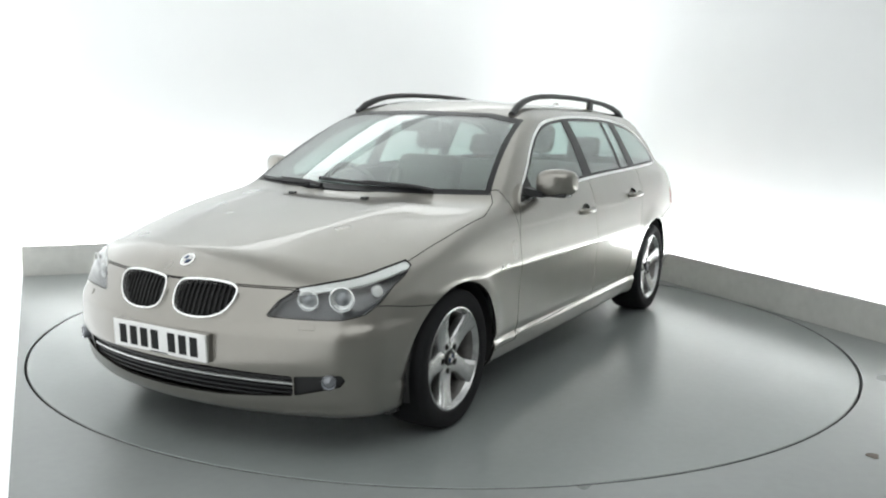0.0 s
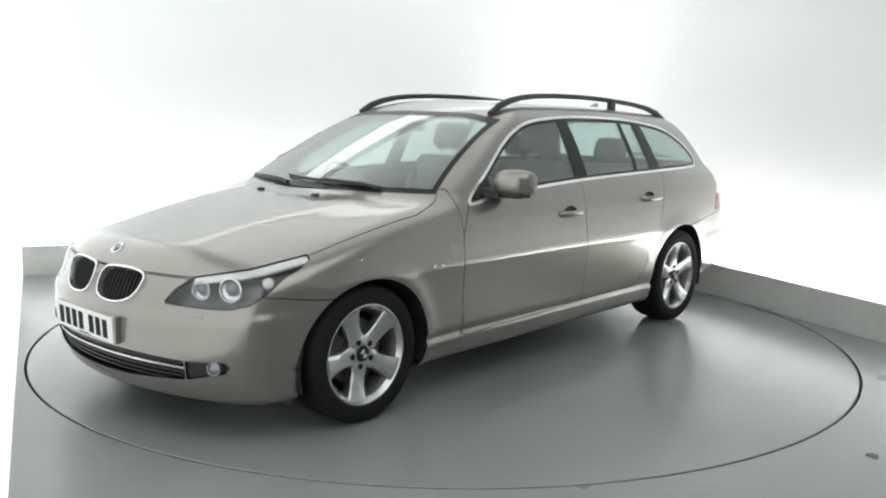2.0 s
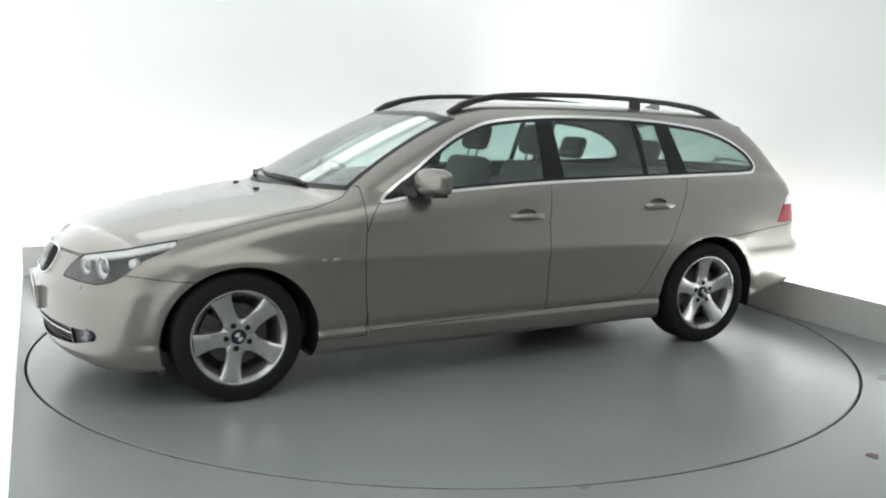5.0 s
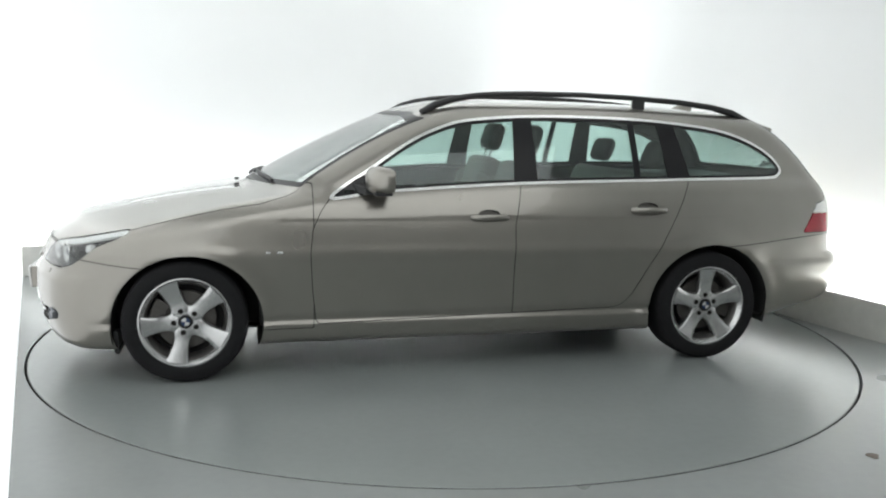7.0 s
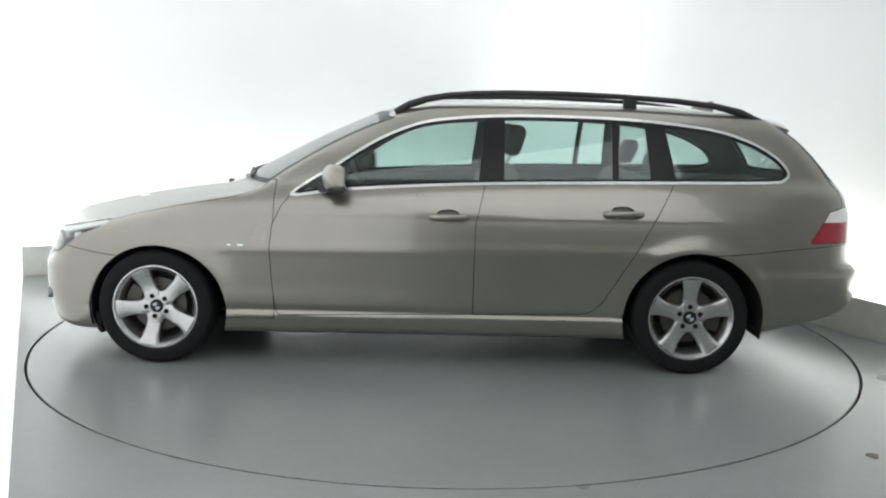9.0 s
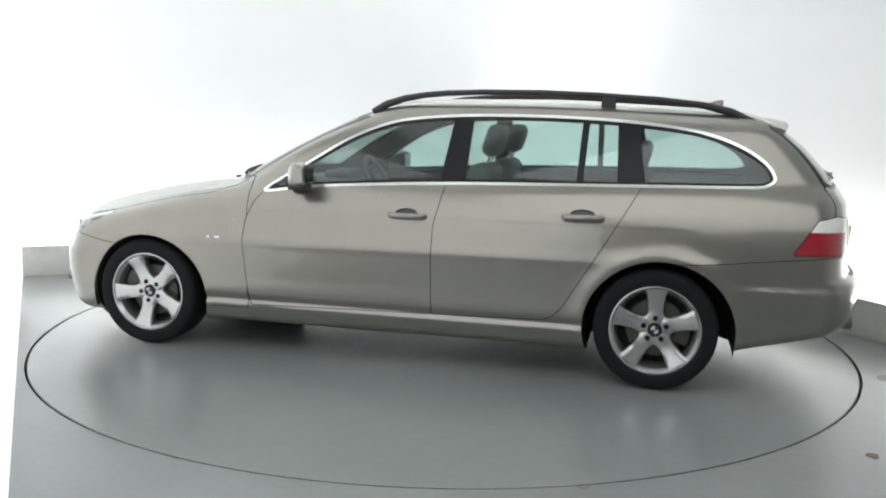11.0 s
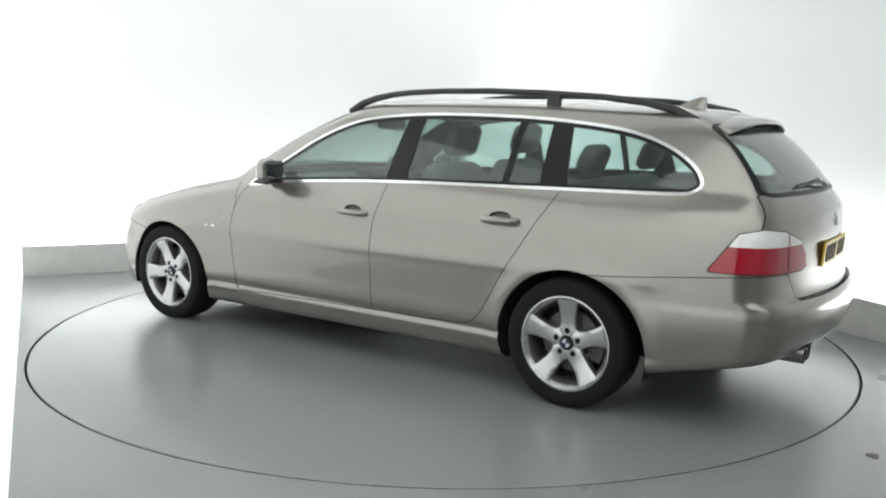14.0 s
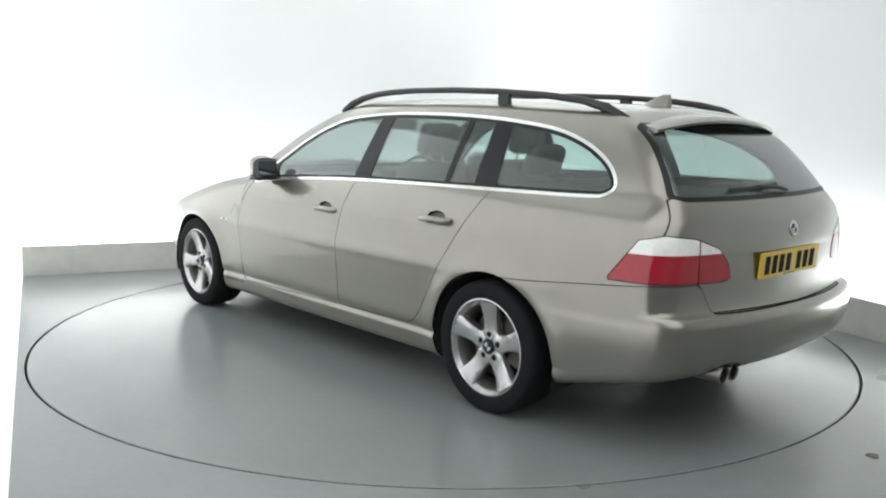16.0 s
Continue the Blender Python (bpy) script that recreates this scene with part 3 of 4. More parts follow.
brow = curve([-1.3, -1.083, -0.979, -0.859, -0.743, -0.645, -0.5], [0.60, 0.690, 0.709, 0.728, 0.753, 0.773, 0.79])
DARK_CHROME = shader("dark_lamp_bowl", (0.10, 0.10, 0.105), 0.28, 0.75)
# handle hollow: body colour darkened to stand for the shade in it
RECESS = shader("shaded_recess", (0.11, 0.104, 0.094), 0.45, 0.5)
DEEP_RED = shader("dark_red_seam", (0.16, 0.01, 0.015), 0.3)
PROJECTOR = shader("projector_glass", (0.25, 0.26, 0.28), 0.08, 0.6)
GAP = 0.0019


def pieces(mesh, least=12):
    """The connected pieces of a triangle mesh."""
    v, tri = mesh
    root = np.arange(len(v))
    while True:
        low = root[tri].min(1)
        new_root = root.copy()
        for k in range(3):
            np.minimum.at(new_root, tri[:, k], low)
        new_root = new_root[new_root]
        if (new_root == root).all():
            break
        root = new_root
    out = []
    for r in np.unique(root[tri[:, 0]]):
        sel = tri[root[tri[:, 0]] == r]
        if len(sel) >= least:
            used = np.unique(sel)
            back = np.zeros(len(v), int)
            back[used] = np.arange(len(used))
            out.append((v[used], back[sel]))
    return out


def seamed(name, sk, field, material, label="", mirror="pair", thick=0.012):
    """Cut a panel out of the skin with a dark recessed gap round it; gives the panels and the rest."""
    panel, rest = clip(sk, grow(field, -GAP))
    gap, rest = clip(rest, grow(field, GAP))
    if mirror == "pair":
        whole, *lips = sorted(pieces(panel), key=lambda q: -len(q[1]))
        obs = left_right(name, whole, [*material, GAP_M], label, thick, edge=2)
        for piece in lips:
            left_right("panel_lip", piece, [*material, GAP_M], "", thick, edge=2, parents=obs)
        for piece in pieces(gap):
            left_right("panel_gap", piece, GAP_M, "", 0.010, lift=-0.005, parents=obs)
    else:
        obs = [skin_part(name, panel, [*material, GAP_M], car, label, thick, "whole", edge=2)]
        for piece in pieces(gap):
            if piece[0][:, 1].min() < 1e-6:
                skin_part("panel_gap", piece, GAP_M, obs[0], "", 0.010, "whole", -0.005)
            else:
                left_right("panel_gap", piece, GAP_M, "", 0.010, lift=-0.005, parents=obs * 2)
    return obs, rest


def band(x0, z0, x1, z1):
    """Positive behind a slanted line across the side windows."""
    return lambda v: (x0 + (x1 - x0) * (v[:, 2] - z0) / (z1 - z0)) - v[:, 0]


def build_body():
    sk = net()
    panel_mats = [PAINT, TRIM]
    # wheel openings and the underside
    for ax, az, rx, rz in ARCHES:
        arch = lambda v, ax=ax, az=az, rx=rx, rz=rz: np.maximum((np.hypot((v[:, 0] - ax) / rx, (v[:, 2] - az) / rz) - 1) * rz, 0.45 - v[:, 1])
        _, sk = clip(sk, arch)
    under, sk = clip(sk, lambda v: v[:, 2] - keel(v[:, 0]) - 0.004)
    skin_part("underbody", under, UNDER, car, "black underside", mirror="whole")
    # windscreen, with its black border
    screen = both(polygon([(-0.1, 0.955), (0.60, 0.955), (0.742, 0.968), (0.592, 1.345), (0.42, 1.377), (-0.1, 1.388)], across, 2), half(0, 0.0, -1), lambda v: 0.978 - v[:, 2])
    pane, sk2 = clip(sk, grow(screen, -0.022))
    border, sk = clip(sk2, screen)
    ws = skin_part("windscreen", pane, SCREEN_GLASS, car, "clear raked windscreen with black border", 0.005, "whole")
    skin_part("border", border, GLOSSBLACK, ws, "black glazing border", 0.006, "whole", 0.001)
    back_pane = both(polygon([(-0.1, 1.035), (0.60, 1.035), (0.655, 1.05), (0.535, 1.325), (0.50, 1.345), (-0.1, 1.352)], across, 2), half(0, -1.9, 1))
    pane, sk2 = clip(sk, grow(back_pane, -0.018))
    border, sk = clip(sk2, back_pane)
    rw = skin_part("rear_window", pane, SIDE_GLASS, car, "tinted rear window with black border", 0.005, "whole")
    skin_part("border", border, GLOSSBLACK, rw, "black glazing border", 0.006, "whole", 0.001)
    # side windows
    dlo = both(polygon(DLO, 0, 2), half(1, 0.40, -1))
    panes, sk = clip(sk, grow(dlo, -0.0145))
    trim, sk = clip(sk, dlo)
    left_right("window_trim", trim, CHROME, "bright chrome window surround", 0.012, lift=0.004)
    seal, panes = clip(panes, lambda v: -(polygon(DLO, 0, 2)(v) + 0.0285))
    left_right("window_seal", seal, GLOSSBLACK, "black rubber window seal", 0.008, lift=0.001)
    cuts = [("front_door_window", SIDE_GLASS, band(*PILLARS[0])), ("pillar_trim", GLOSSBLACK, band(*PILLARS[1])), ("rear_door_window", SIDE_GLASS, band(*PILLARS[2])),
            ("window_bar", GLOSSBLACK, band(*PILLARS[3])), ("rear_vent_window", SIDE_GLASS, band(*PILLARS[4])), ("pillar_trim", GLOSSBLACK, band(*PILLARS[5])), ("load_bay_window", SIDE_GLASS, None)]
    for name, mat, field in cuts:
        piece, panes = clip(panes, field) if field else (panes, None)
        left_right(name, piece, mat, "", 0.004 if mat is SIDE_GLASS else 0.012, lift=0.0 if mat is SIDE_GLASS else 0.002)
    # headlamps
    lamp = both(polygon(HEADLAMP, front_quarter, 2), half(0, 1.5, -1))
    lens, sk = clip(sk, grow(lamp, -0.002))
    gap, sk = clip(sk, grow(lamp, 0.002))
    lamps = left_right("headlamp", lens, LAMP_GLASS, "clear-lens headlamp with twin round reflectors", 0.003, lift=0.001)
    left_right("lamp_gap", gap, GAP_M, "", 0.01, lift=-0.006, parents=lamps)
    left_right("bowl", lens, DARK_CHROME, "dark chrome lamp bowl", -0.052, lift=-0.056, capped=False, parents=lamps)
    lid, _ = clip(lens, lambda v: brow(front_quarter(v)) - 0.026 - v[:, 2])
    lid, _ = clip(lid, lambda v: -1.085 - front_quarter(v))
    left_right("eyebrow", lid, CLEAR_LENS, "bright strip lamp along the top edge", 0.012, lift=-0.005, parents=lamps)
    for k, sd in enumerate((1, -1)):
        for name, (x, y, z, r) in (("reflector", (2.075, 0.588, 0.642, 0.041)), ("reflector", (2.014, 0.704, 0.650, 0.050))):
            bm = bmesh.new()
            lathe(bm, [(r * 0.55, -0.030), (r * 0.62, -0.012), (r, 0.004), (r, 0.010), (r * 0.9, 0.010), (r * 0.86, 0.002), (r * 0.6, -0.006)], 28, "x")
            ref = part(name, bm, SATIN, lamps[k], "bright ring round a projector lens", True)
            ref.matrix_basis = pose(x - 0.013, sd * (y - 0.004), z, 0, 0, sd * 26)
            bm = bmesh.new()
            lathe(bm, [(r * 0.60, -0.015), (r * 0.58, -0.004), (r * 0.4, 0.006), (r * 0.15, 0.011), (0.001, 0.012)], 24, "x")
            eye = part("projector", bm, PROJECTOR, lamps[k], "round projector lens", True)
            eye.matrix_basis = pose(x - 0.013, sd * (y - 0.004), z, 0, 0, sd * 26)
        bm = bmesh.new()
        lathe(bm, [(0.022, -0.02), (0.024, 0.0), (0.020, 0.010), (0.001, 0.016)], 20, "x")
        blink = part("indicator", bm, CLEAR_LENS, lamps[k], "clear indicator lens", True)
        blink.matrix_basis = pose(1.885, sd * 0.785, 0.672, 0, 0, sd * 50)
    # tail lamps
    lamp = both(polygon(TAILLAMP, rear_quarter, 2), half(0, -1.8, 1))
    lens, sk = clip(sk, grow(lamp, -0.002))
    gap, sk = clip(sk, grow(lamp, 0.002))
    clear, red = clip(lens, lambda v: 0.834 - v[:, 2])
    reds = left_right("tail_lamp", red, RED_LENS, "red tail lamp with a clear upper lens", 0.03, lift=0.003)
    left_right("lamp_gap", gap, GAP_M, "", 0.01, lift=-0.006, parents=reds)
    left_right("clear_lens", clear, CLEAR_LENS, "clear upper lamp lens", 0.03, lift=0.003, parents=reds)
    rib = strip(lens, rear_quarter, 1.222, 0.0025)
    left_right("lens_seam", rib, DEEP_RED, "", 0.002, lift=0.0045, parents=reds)
    # grille openings in the nose
    kid = both(polygon(KIDNEY, 1, 2), half(0, 1.9, -1))
    mesh_k, sk2 = clip(sk, grow(kid, -0.0070))
    ring, sk = clip(sk2, kid)
    grilles = left_right("kidney_grille", ring, CHROME, "chrome-framed black kidney grille", 0.03, lift=0.012)
    left_right("grille_back", mesh_k, UNDER, "black grille backing", 0.004, lift=-0.03, parents=grilles)
    for k, sd in enumerate((1, -1)):
        for i in range(11):
            y = 0.050 + i * 0.0245
            slat = strip(mesh_k, lambda v: v[:, 1], y, 0.0045)
            if len(slat[1]):
                skin_part("slat", slat, UNDER, grilles[k], "", 0.015, "right" if k else "", -0.013)
    low = both(polygon([(-0.1, 0.372), (0.26, 0.370), (0.575, 0.358), (0.565, 0.276), (0.271, 0.253), (-0.1, 0.247)], 1, 2), half(0, 1.9, -1))
    lowg, sk = clip(sk, low)
    lg = skin_part("lower_grille", lowg, UNDER, car, "black slatted lower bumper grille", 0.004, "whole", -0.03)
    rim = strip(lowg, lambda v: v[:, 2] + 0.03 * v[:, 1] ** 2, 0.335, 0.0042)
    skin_part("grille_strip", rim, CHROME, lg, "thin chrome grille strip", 0.02, "whole", -0.004)
    for zc in (0.352, 0.312, 0.292, 0.272):
        rim = strip(lowg, lambda v: v[:, 2] + 0.03 * v[:, 1] ** 2, zc, 0.004)
        skin_part("slat", rim, BLACK, lg, "", 0.02, "whole", -0.012)
    fogp = both(polygon([(0.58, 0.358), (0.742, 0.367), (0.752, 0.345), (0.735, 0.318), (0.57, 0.276)], 1, 2), half(0, 1.9, -1))
    fog, sk = clip(sk, fogp)
    fogs = left_right("fog_lamp_housing", fog, BLACK, "black plastic fog lamp housing", 0.02, lift=-0.012)
    for k, sd in enumerate((1, -1)):
        bm = bmesh.new()
        lathe(bm, [(0.030, -0.03), (0.031, -0.004), (0.028, 0.003), (0.025, 0.003), (0.022, -0.004), (0.001, 0.002)], 24, "x")
        fl = part("fog_lamp", bm, PROJECTOR, fogs[k], "round clear fog lamp", True)
        fl.matrix_basis = pose(2.096, sd * 0.706, 0.340, 0, 0, sd * 28)
    # panels
    bonnet = both(polygon(BONNET, 0, 1), lambda v: 0.688 - v[:, 2])
    (bon,), sk = seamed("bonnet", sk, bonnet, panel_mats, "smooth bonnet with two soft ridges", "whole")
    cowl, sk = clip(sk, both(half(0, 0.80, -1), lambda v: v[:, 1] - 0.735, lambda v: 0.94 - v[:, 2], half(0, 1.2, 1)))
    cowl = max(pieces(cowl), key=lambda q: len(q[1]))
    skin_part("cowl", cowl, BLACK, car, "black plastic scuttle below the windscreen", 0.01, "whole", -0.006)
    fb = both(half(0, 1.5, -1), lambda v: v[:, 2] - front_bumper_top(front_quarter(v)))
    (fbump,), sk = seamed("front_bumper", sk, fb, panel_mats, "body-coloured front bumper", "whole")
    pipe = both(lambda v: np.maximum(np.hypot((v[:, 1] - 0.475) / 0.100, (v[:, 2] - 0.340) / 0.046) - 1, -1) * 0.06, half(0, -2.2, 1))
    hole, sk = clip(sk, pipe)
    rb = both(half(0, -1.5, 1), lambda v: v[:, 2] - rear_bumper_top(rear_quarter(v)))
    (rbump,), sk = seamed("rear_bumper", sk, rb, panel_mats, "body-coloured rear bumper", "whole")
    skin_part("exhaust_cutout", hole, UNDER, rbump, "dark cut-out round the exhaust", 0.004, "", -0.05)
    skin_part("valance_corner", hole, panel_mats, rbump, "", 0.012, "right")
    gate = both(polygon(TAILGATE, across, 2), half(0, -1.85, 1))
    (tg,), sk = seamed("tailgate", sk, gate, panel_mats, "upright tailgate", "whole")
    recess_f = lambda v: np.hypot((v[:, 0] + 0.128) / 0.062, (v[:, 2] - 0.842) / 0.026) - 1
    recess_r = lambda v: np.hypot((v[:, 0] + 1.052) / 0.062, (v[:, 2] - 0.876) / 0.026) - 1
    side_only = half(1, 0.5, -1)
    cup_f, sk = clip(sk, both(lambda v: recess_f(v) * 0.03, side_only))
    cup_r, sk = clip(sk, both(lambda v: recess_r(v) * 0.03, side_only))
    fd = both(polygon(SEAM_A + SEAM_B + [(0.40, 1.02)], 0, 2), side_only)
    fdoors, sk = seamed("front_door", sk, fd, panel_mats, "closed front door")
    rd = both(polygon(SEAM_B[::-1] + SEAM_C, 0, 2), side_only)
    rdoors, sk = seamed("rear_door", sk, rd, panel_mats, "closed rear door")
    for cup, doors, hx, hz in ((cup_f, fdoors, -0.132, 0.829), (cup_r, rdoors, -1.056, 0.863)):
        left_right("handle_recess", cup, RECESS, "body-coloured hollow behind the handle, its shade painted in", 0.004, lift=-0.016, parents=doors)
        for k, sd in enumerate((1, -1)):
            bm = bmesh.new()
            y0 = 0.895
            tube(bm, [(hx + 0.100, y0 - 0.022, hz), (hx + 0.092, y0 - 0.004, hz), (hx + 0.07, y0 + 0.012, hz), (hx, y0 + 0.018, hz + 0.002), (hx - 0.07, y0 + 0.012, hz), (hx - 0.092, y0 - 0.004, hz), (hx - 0.100, y0 - 0.022, hz)], [0.012, 0.014, 0.014, 0.014, 0.014, 0.014, 0.012], 12, 1.15)
            if sd < 0:
                bmesh.ops.scale(bm, vec=(1, -1, 1), verts=bm.verts[:])
            part("door_handle", bm, PAINT, doors[k], "body-coloured pull handle", True)
    fender = both(half(0, 0.80, -1), lambda v: 0.10 - v[:, 2], lambda v: v[:, 2] - 1.0, lambda v: 0.26 - v[:, 2], lambda v: np.where(v[:, 2] > 0.9, 0.76 - v[:, 0], -1))
    wings, sk = seamed("front_wing", sk, fender, panel_mats, "front wing with a rounded wheel arch")
    top, sk = clip(sk, both(lambda v: v[:, 1] - 0.475, lambda v: 1.30 - v[:, 2]))
    skin_part("roof", top, [PAINT, LINER], car, "painted steel roof", 0.014, "whole")
    left_right("side_frame", sk, [*panel_mats, GAP_M], "painted body side with sill and rear quarter", 0.012, edge=2)
    return dict(bonnet=bon, front_bumper=fbump, rear_bumper=rbump, tailgate=tg, wings=wings, screen=ws, rear=rw, doors=fdoors)


# slanted lines between the side windows: x at the lower edge, z there, x at the upper edge, z there
PILLARS = [(-0.285, 1.0, -0.325, 1.36), (-0.425, 1.0, -0.43, 1.36), (-1.005, 1.0, -1.016, 1.36), (-1.04, 1.0, -1.052, 1.36), (-1.215, 1.0, -1.197, 1.36), (-1.36, 1.0, -1.30, 1.36)]
body = build_body()


# ---- wheels ----
def build_wheel():
    """One wheel about its own centre, its outer face towards +y."""
    bm = bmesh.new()
    lathe(bm, [(0.216, -0.100), (0.226, -0.106), (0.228, -0.098), (0.206, -0.080), (0.196, 0.0), (0.200, 0.070), (0.209, 0.088), (0.221, 0.094), (0.229, 0.101), (0.229, 0.107), (0.221, 0.108), (0.213, 0.098), (0.203, 0.086), (0.190, 0.060), (0.186, -0.08)], 64, closed=True)
    # inner barrel faces take the darker alloy in place of shade
    for f in bm.faces:
        f.material_index = int(sum(math.hypot(v.co.x, v.co.z) for v in f.verts) / 4 < 0.198)
    rim = part("wheel", bm, [ALLOY, BARREL], car, "five-spoke silver alloy wheel", True)
    # spokes: wide at the rim, waisted towards the hub
    stations = [(0.036, 0.040, 0.078), (0.056, 0.050, 0.078), (0.072, 0.0475, 0.078), (0.086, 0.0430, 0.078), (0.102, 0.0410, 0.079), (0.125, 0.0415, 0.082), (0.150, 0.0440, 0.087), (0.175, 0.0485, 0.093), (0.196, 0.055, 0.099), (0.212, 0.064, 0.1025)]
    for k in range(5):
        a = 2 * math.pi * k / 5 - math.pi / 2
        bm = bmesh.new()
        rows = []
        for r, w, y in stations:
            row = []
            for s, d in ((-1.06, -0.044), (-1.0, -0.016), (-0.93, -0.006), (-0.80, -0.001), (-0.4, 0.0005), (0, 0.0010), (0.4, 0.0005), (0.80, -0.001), (0.93, -0.006), (1.0, -0.016), (1.06, -0.044)):
                along, across = r - 0.10 * (w * s) ** 2 / max(r, 0.05), w * s
                row.append(bm.verts.new((along * math.cos(a) - across * math.sin(a), y + d, along * math.sin(a) + across * math.cos(a))))
            rows.append(row)
        for p, q in zip(rows, rows[1:]):
            for i in range(len(p) - 1):
                bm.faces.new((p[i], p[i + 1], q[i + 1], q[i]))
            bm.faces.new((p[-1], p[0], q[0], q[-1]))
        bm.faces.new(rows[0])
        bm.faces.new(rows[-1])
        part("spoke", bm, ALLOY, rim, "", True)
    bm = bmesh.new()
    lathe(bm, [(0.082, 0.030), (0.086, 0.060), (0.082, 0.071), (0.074, 0.0755), (0.045, 0.0765), (0.037, 0.0765), (0.036, 0.066), (0.001, 0.066)], 48)
    part("hub", bm, ALLOY, rim, "", True)
    bm = bmesh.new()
    lathe(bm, [(0.034, 0.060), (0.035, 0.082), (0.032, 0.086), (0.001, 0.088)], 32)
    part("centre_cap", bm, GLOSSBLACK, rim, "dark round centre cap", True)
    bm = bmesh.new()
    for q, m in ((0, 0), (1, 1), (2, 0), (3, 1)):
        fan = [bm.verts.new((0, 0.0892, 0))] + [bm.verts.new((0.021 * math.cos(q * math.pi / 2 + i * math.pi / 12), 0.0884, 0.021 * math.sin(q * math.pi / 2 + i * math.pi / 12))) for i in range(7)]
        for i in range(1, 7):
            f = bm.faces.new((fan[0], fan[i], fan[i + 1]))
            f.material_index = m
    part("cap_emblem", bm, [BADGE_W, BLUE], rim)
    # dark discs stand for the shade in the five bolt holes
    for k in range(5):
        a = 2 * math.pi * k / 5 - math.pi / 2
        bm = bmesh.new()
        c = (0.058 * math.cos(a), 0, 0.058 * math.sin(a))
        lathe(bm, [(0.0135, 0.055), (0.0135, 0.0800), (0.0120, 0.0808), (0.001, 0.0806)], 14, centre=c)
        part("bolt_hole_disc", bm, GAP_M, rim)
    bm = bmesh.new()
    lathe(bm, [(0.222, -0.100), (0.232, -0.112), (0.262, -0.117), (0.288, -0.115), (0.302, -0.104), (0.308, -0.086), (0.3110, -0.045), (0.3110, 0.045), (0.308, 0.086), (0.302, 0.104), (0.296, 0.1095), (0.292, 0.1110), (0.281, 0.1150), (0.258, 0.117), (0.240, 0.1145), (0.232, 0.112), (0.222, 0.100)], 72, closed=True)
    part("tyre", bm, RUBBER, rim, "black low-profile road tyre", True)
    bm = bmesh.new()
    lathe(bm, [(0.150, 0.004), (0.150, 0.024), (0.146, 0.027), (0.085, 0.027), (0.082, 0.045), (0.001, 0.045)], 48)
    part("brake_disc", bm, IRON, rim, "worn grey brake disc", True)
    bm = bmesh.new()
    for a in range(5):
        t = radians(-22 + a * 11)
        box(bm, 0.10, 0.178, -0.03, 0.046, -0.022, 0.022, 0.006, Matrix.Rotation(-t, 4, "Y"))
    part("brake_caliper", bm, IRON, rim, "grey brake caliper")
    # black disc set close behind the brake to darken the spoke openings
    bm = bmesh.new()
    lathe(bm, [(0.187, -0.030), (0.187, -0.012), (0.001, -0.010)], 32)
    part("backing_plate", bm, UNDER, rim)
    return rim


def mesh_copy(ob, parent, m):
    """A copy of a part with its sub-parts under the same thing."""
    twin = copy_thing(ob, m)
    twin.parent = parent
    return twin


WHEEL_Z = 0.3105
wheel = build_wheel()
wheel.matrix_basis = pose(1.438, 0.785, WHEEL_Z, 0, -12, 0)
mesh_copy(wheel, car, pose(-1.440, 0.795, WHEEL_Z, 0, 180, 0))
mesh_copy(wheel, car, pose(1.438, -0.785, WHEEL_Z, 0, 30, 180))
mesh_copy(wheel, car, pose(-1.440, -0.795, WHEEL_Z, 0, 75, 180))
for ax, az, rx, rz in ARCHES:
    for sd in (1, -1):
        bm = bmesh.new()
        n, rows = 30, []
        for r, y in ((1.010, 0.880), (1.025, 0.81), (1.04, 0.50), (0.0, 0.50)):
            rows.append([bm.verts.new((ax + r * rx * math.cos(radians(-16 + 212 * k / n)), sd * y, az + r * rz * math.sin(radians(-16 + 212 * k / n)))) for k in range(n + 1)])
        for a, b in zip(rows, rows[1:]):
            for k in range(n):
                try:
                    bm.faces.new((a[k], a[k + 1], b[k + 1], b[k]))
                except ValueError:
                    pass
        bmesh.ops.remove_doubles(bm, verts=bm.verts[:], dist=0.0005)
        part("arch_liner", bm, UNDER, car, "black wheel arch liner", True)


# ---- outer fittings ----
def skin_point(x, y, z, way, steps=60):
    """The place where a line from (x, y, z) along way meets the skin."""
    p, w = np.array([[x, y, z]], float), np.array(way, float)
    w = w / np.linalg.norm(w)
    for _ in range(steps):
        p = p + w * np.clip(shell(p), -0.05, 0.05)[0] * 0.8
    return Vector(p[0])


def skin_normal(p):
    g = slope(np.array([[p.x, p.y, p.z]]))[0]
    return Vector(g).normalized()


def stuck(p, up=(0, 0, 1)):
    """A pose on the skin at p: z outwards, y as near to up as it goes."""
    n = skin_normal(p)
    y = (Vector(up) - n * n.dot(Vector(up))).normalized()
    return Matrix.Translation(p) @ Matrix((y.cross(n), y, n)).transposed().to_4x4()


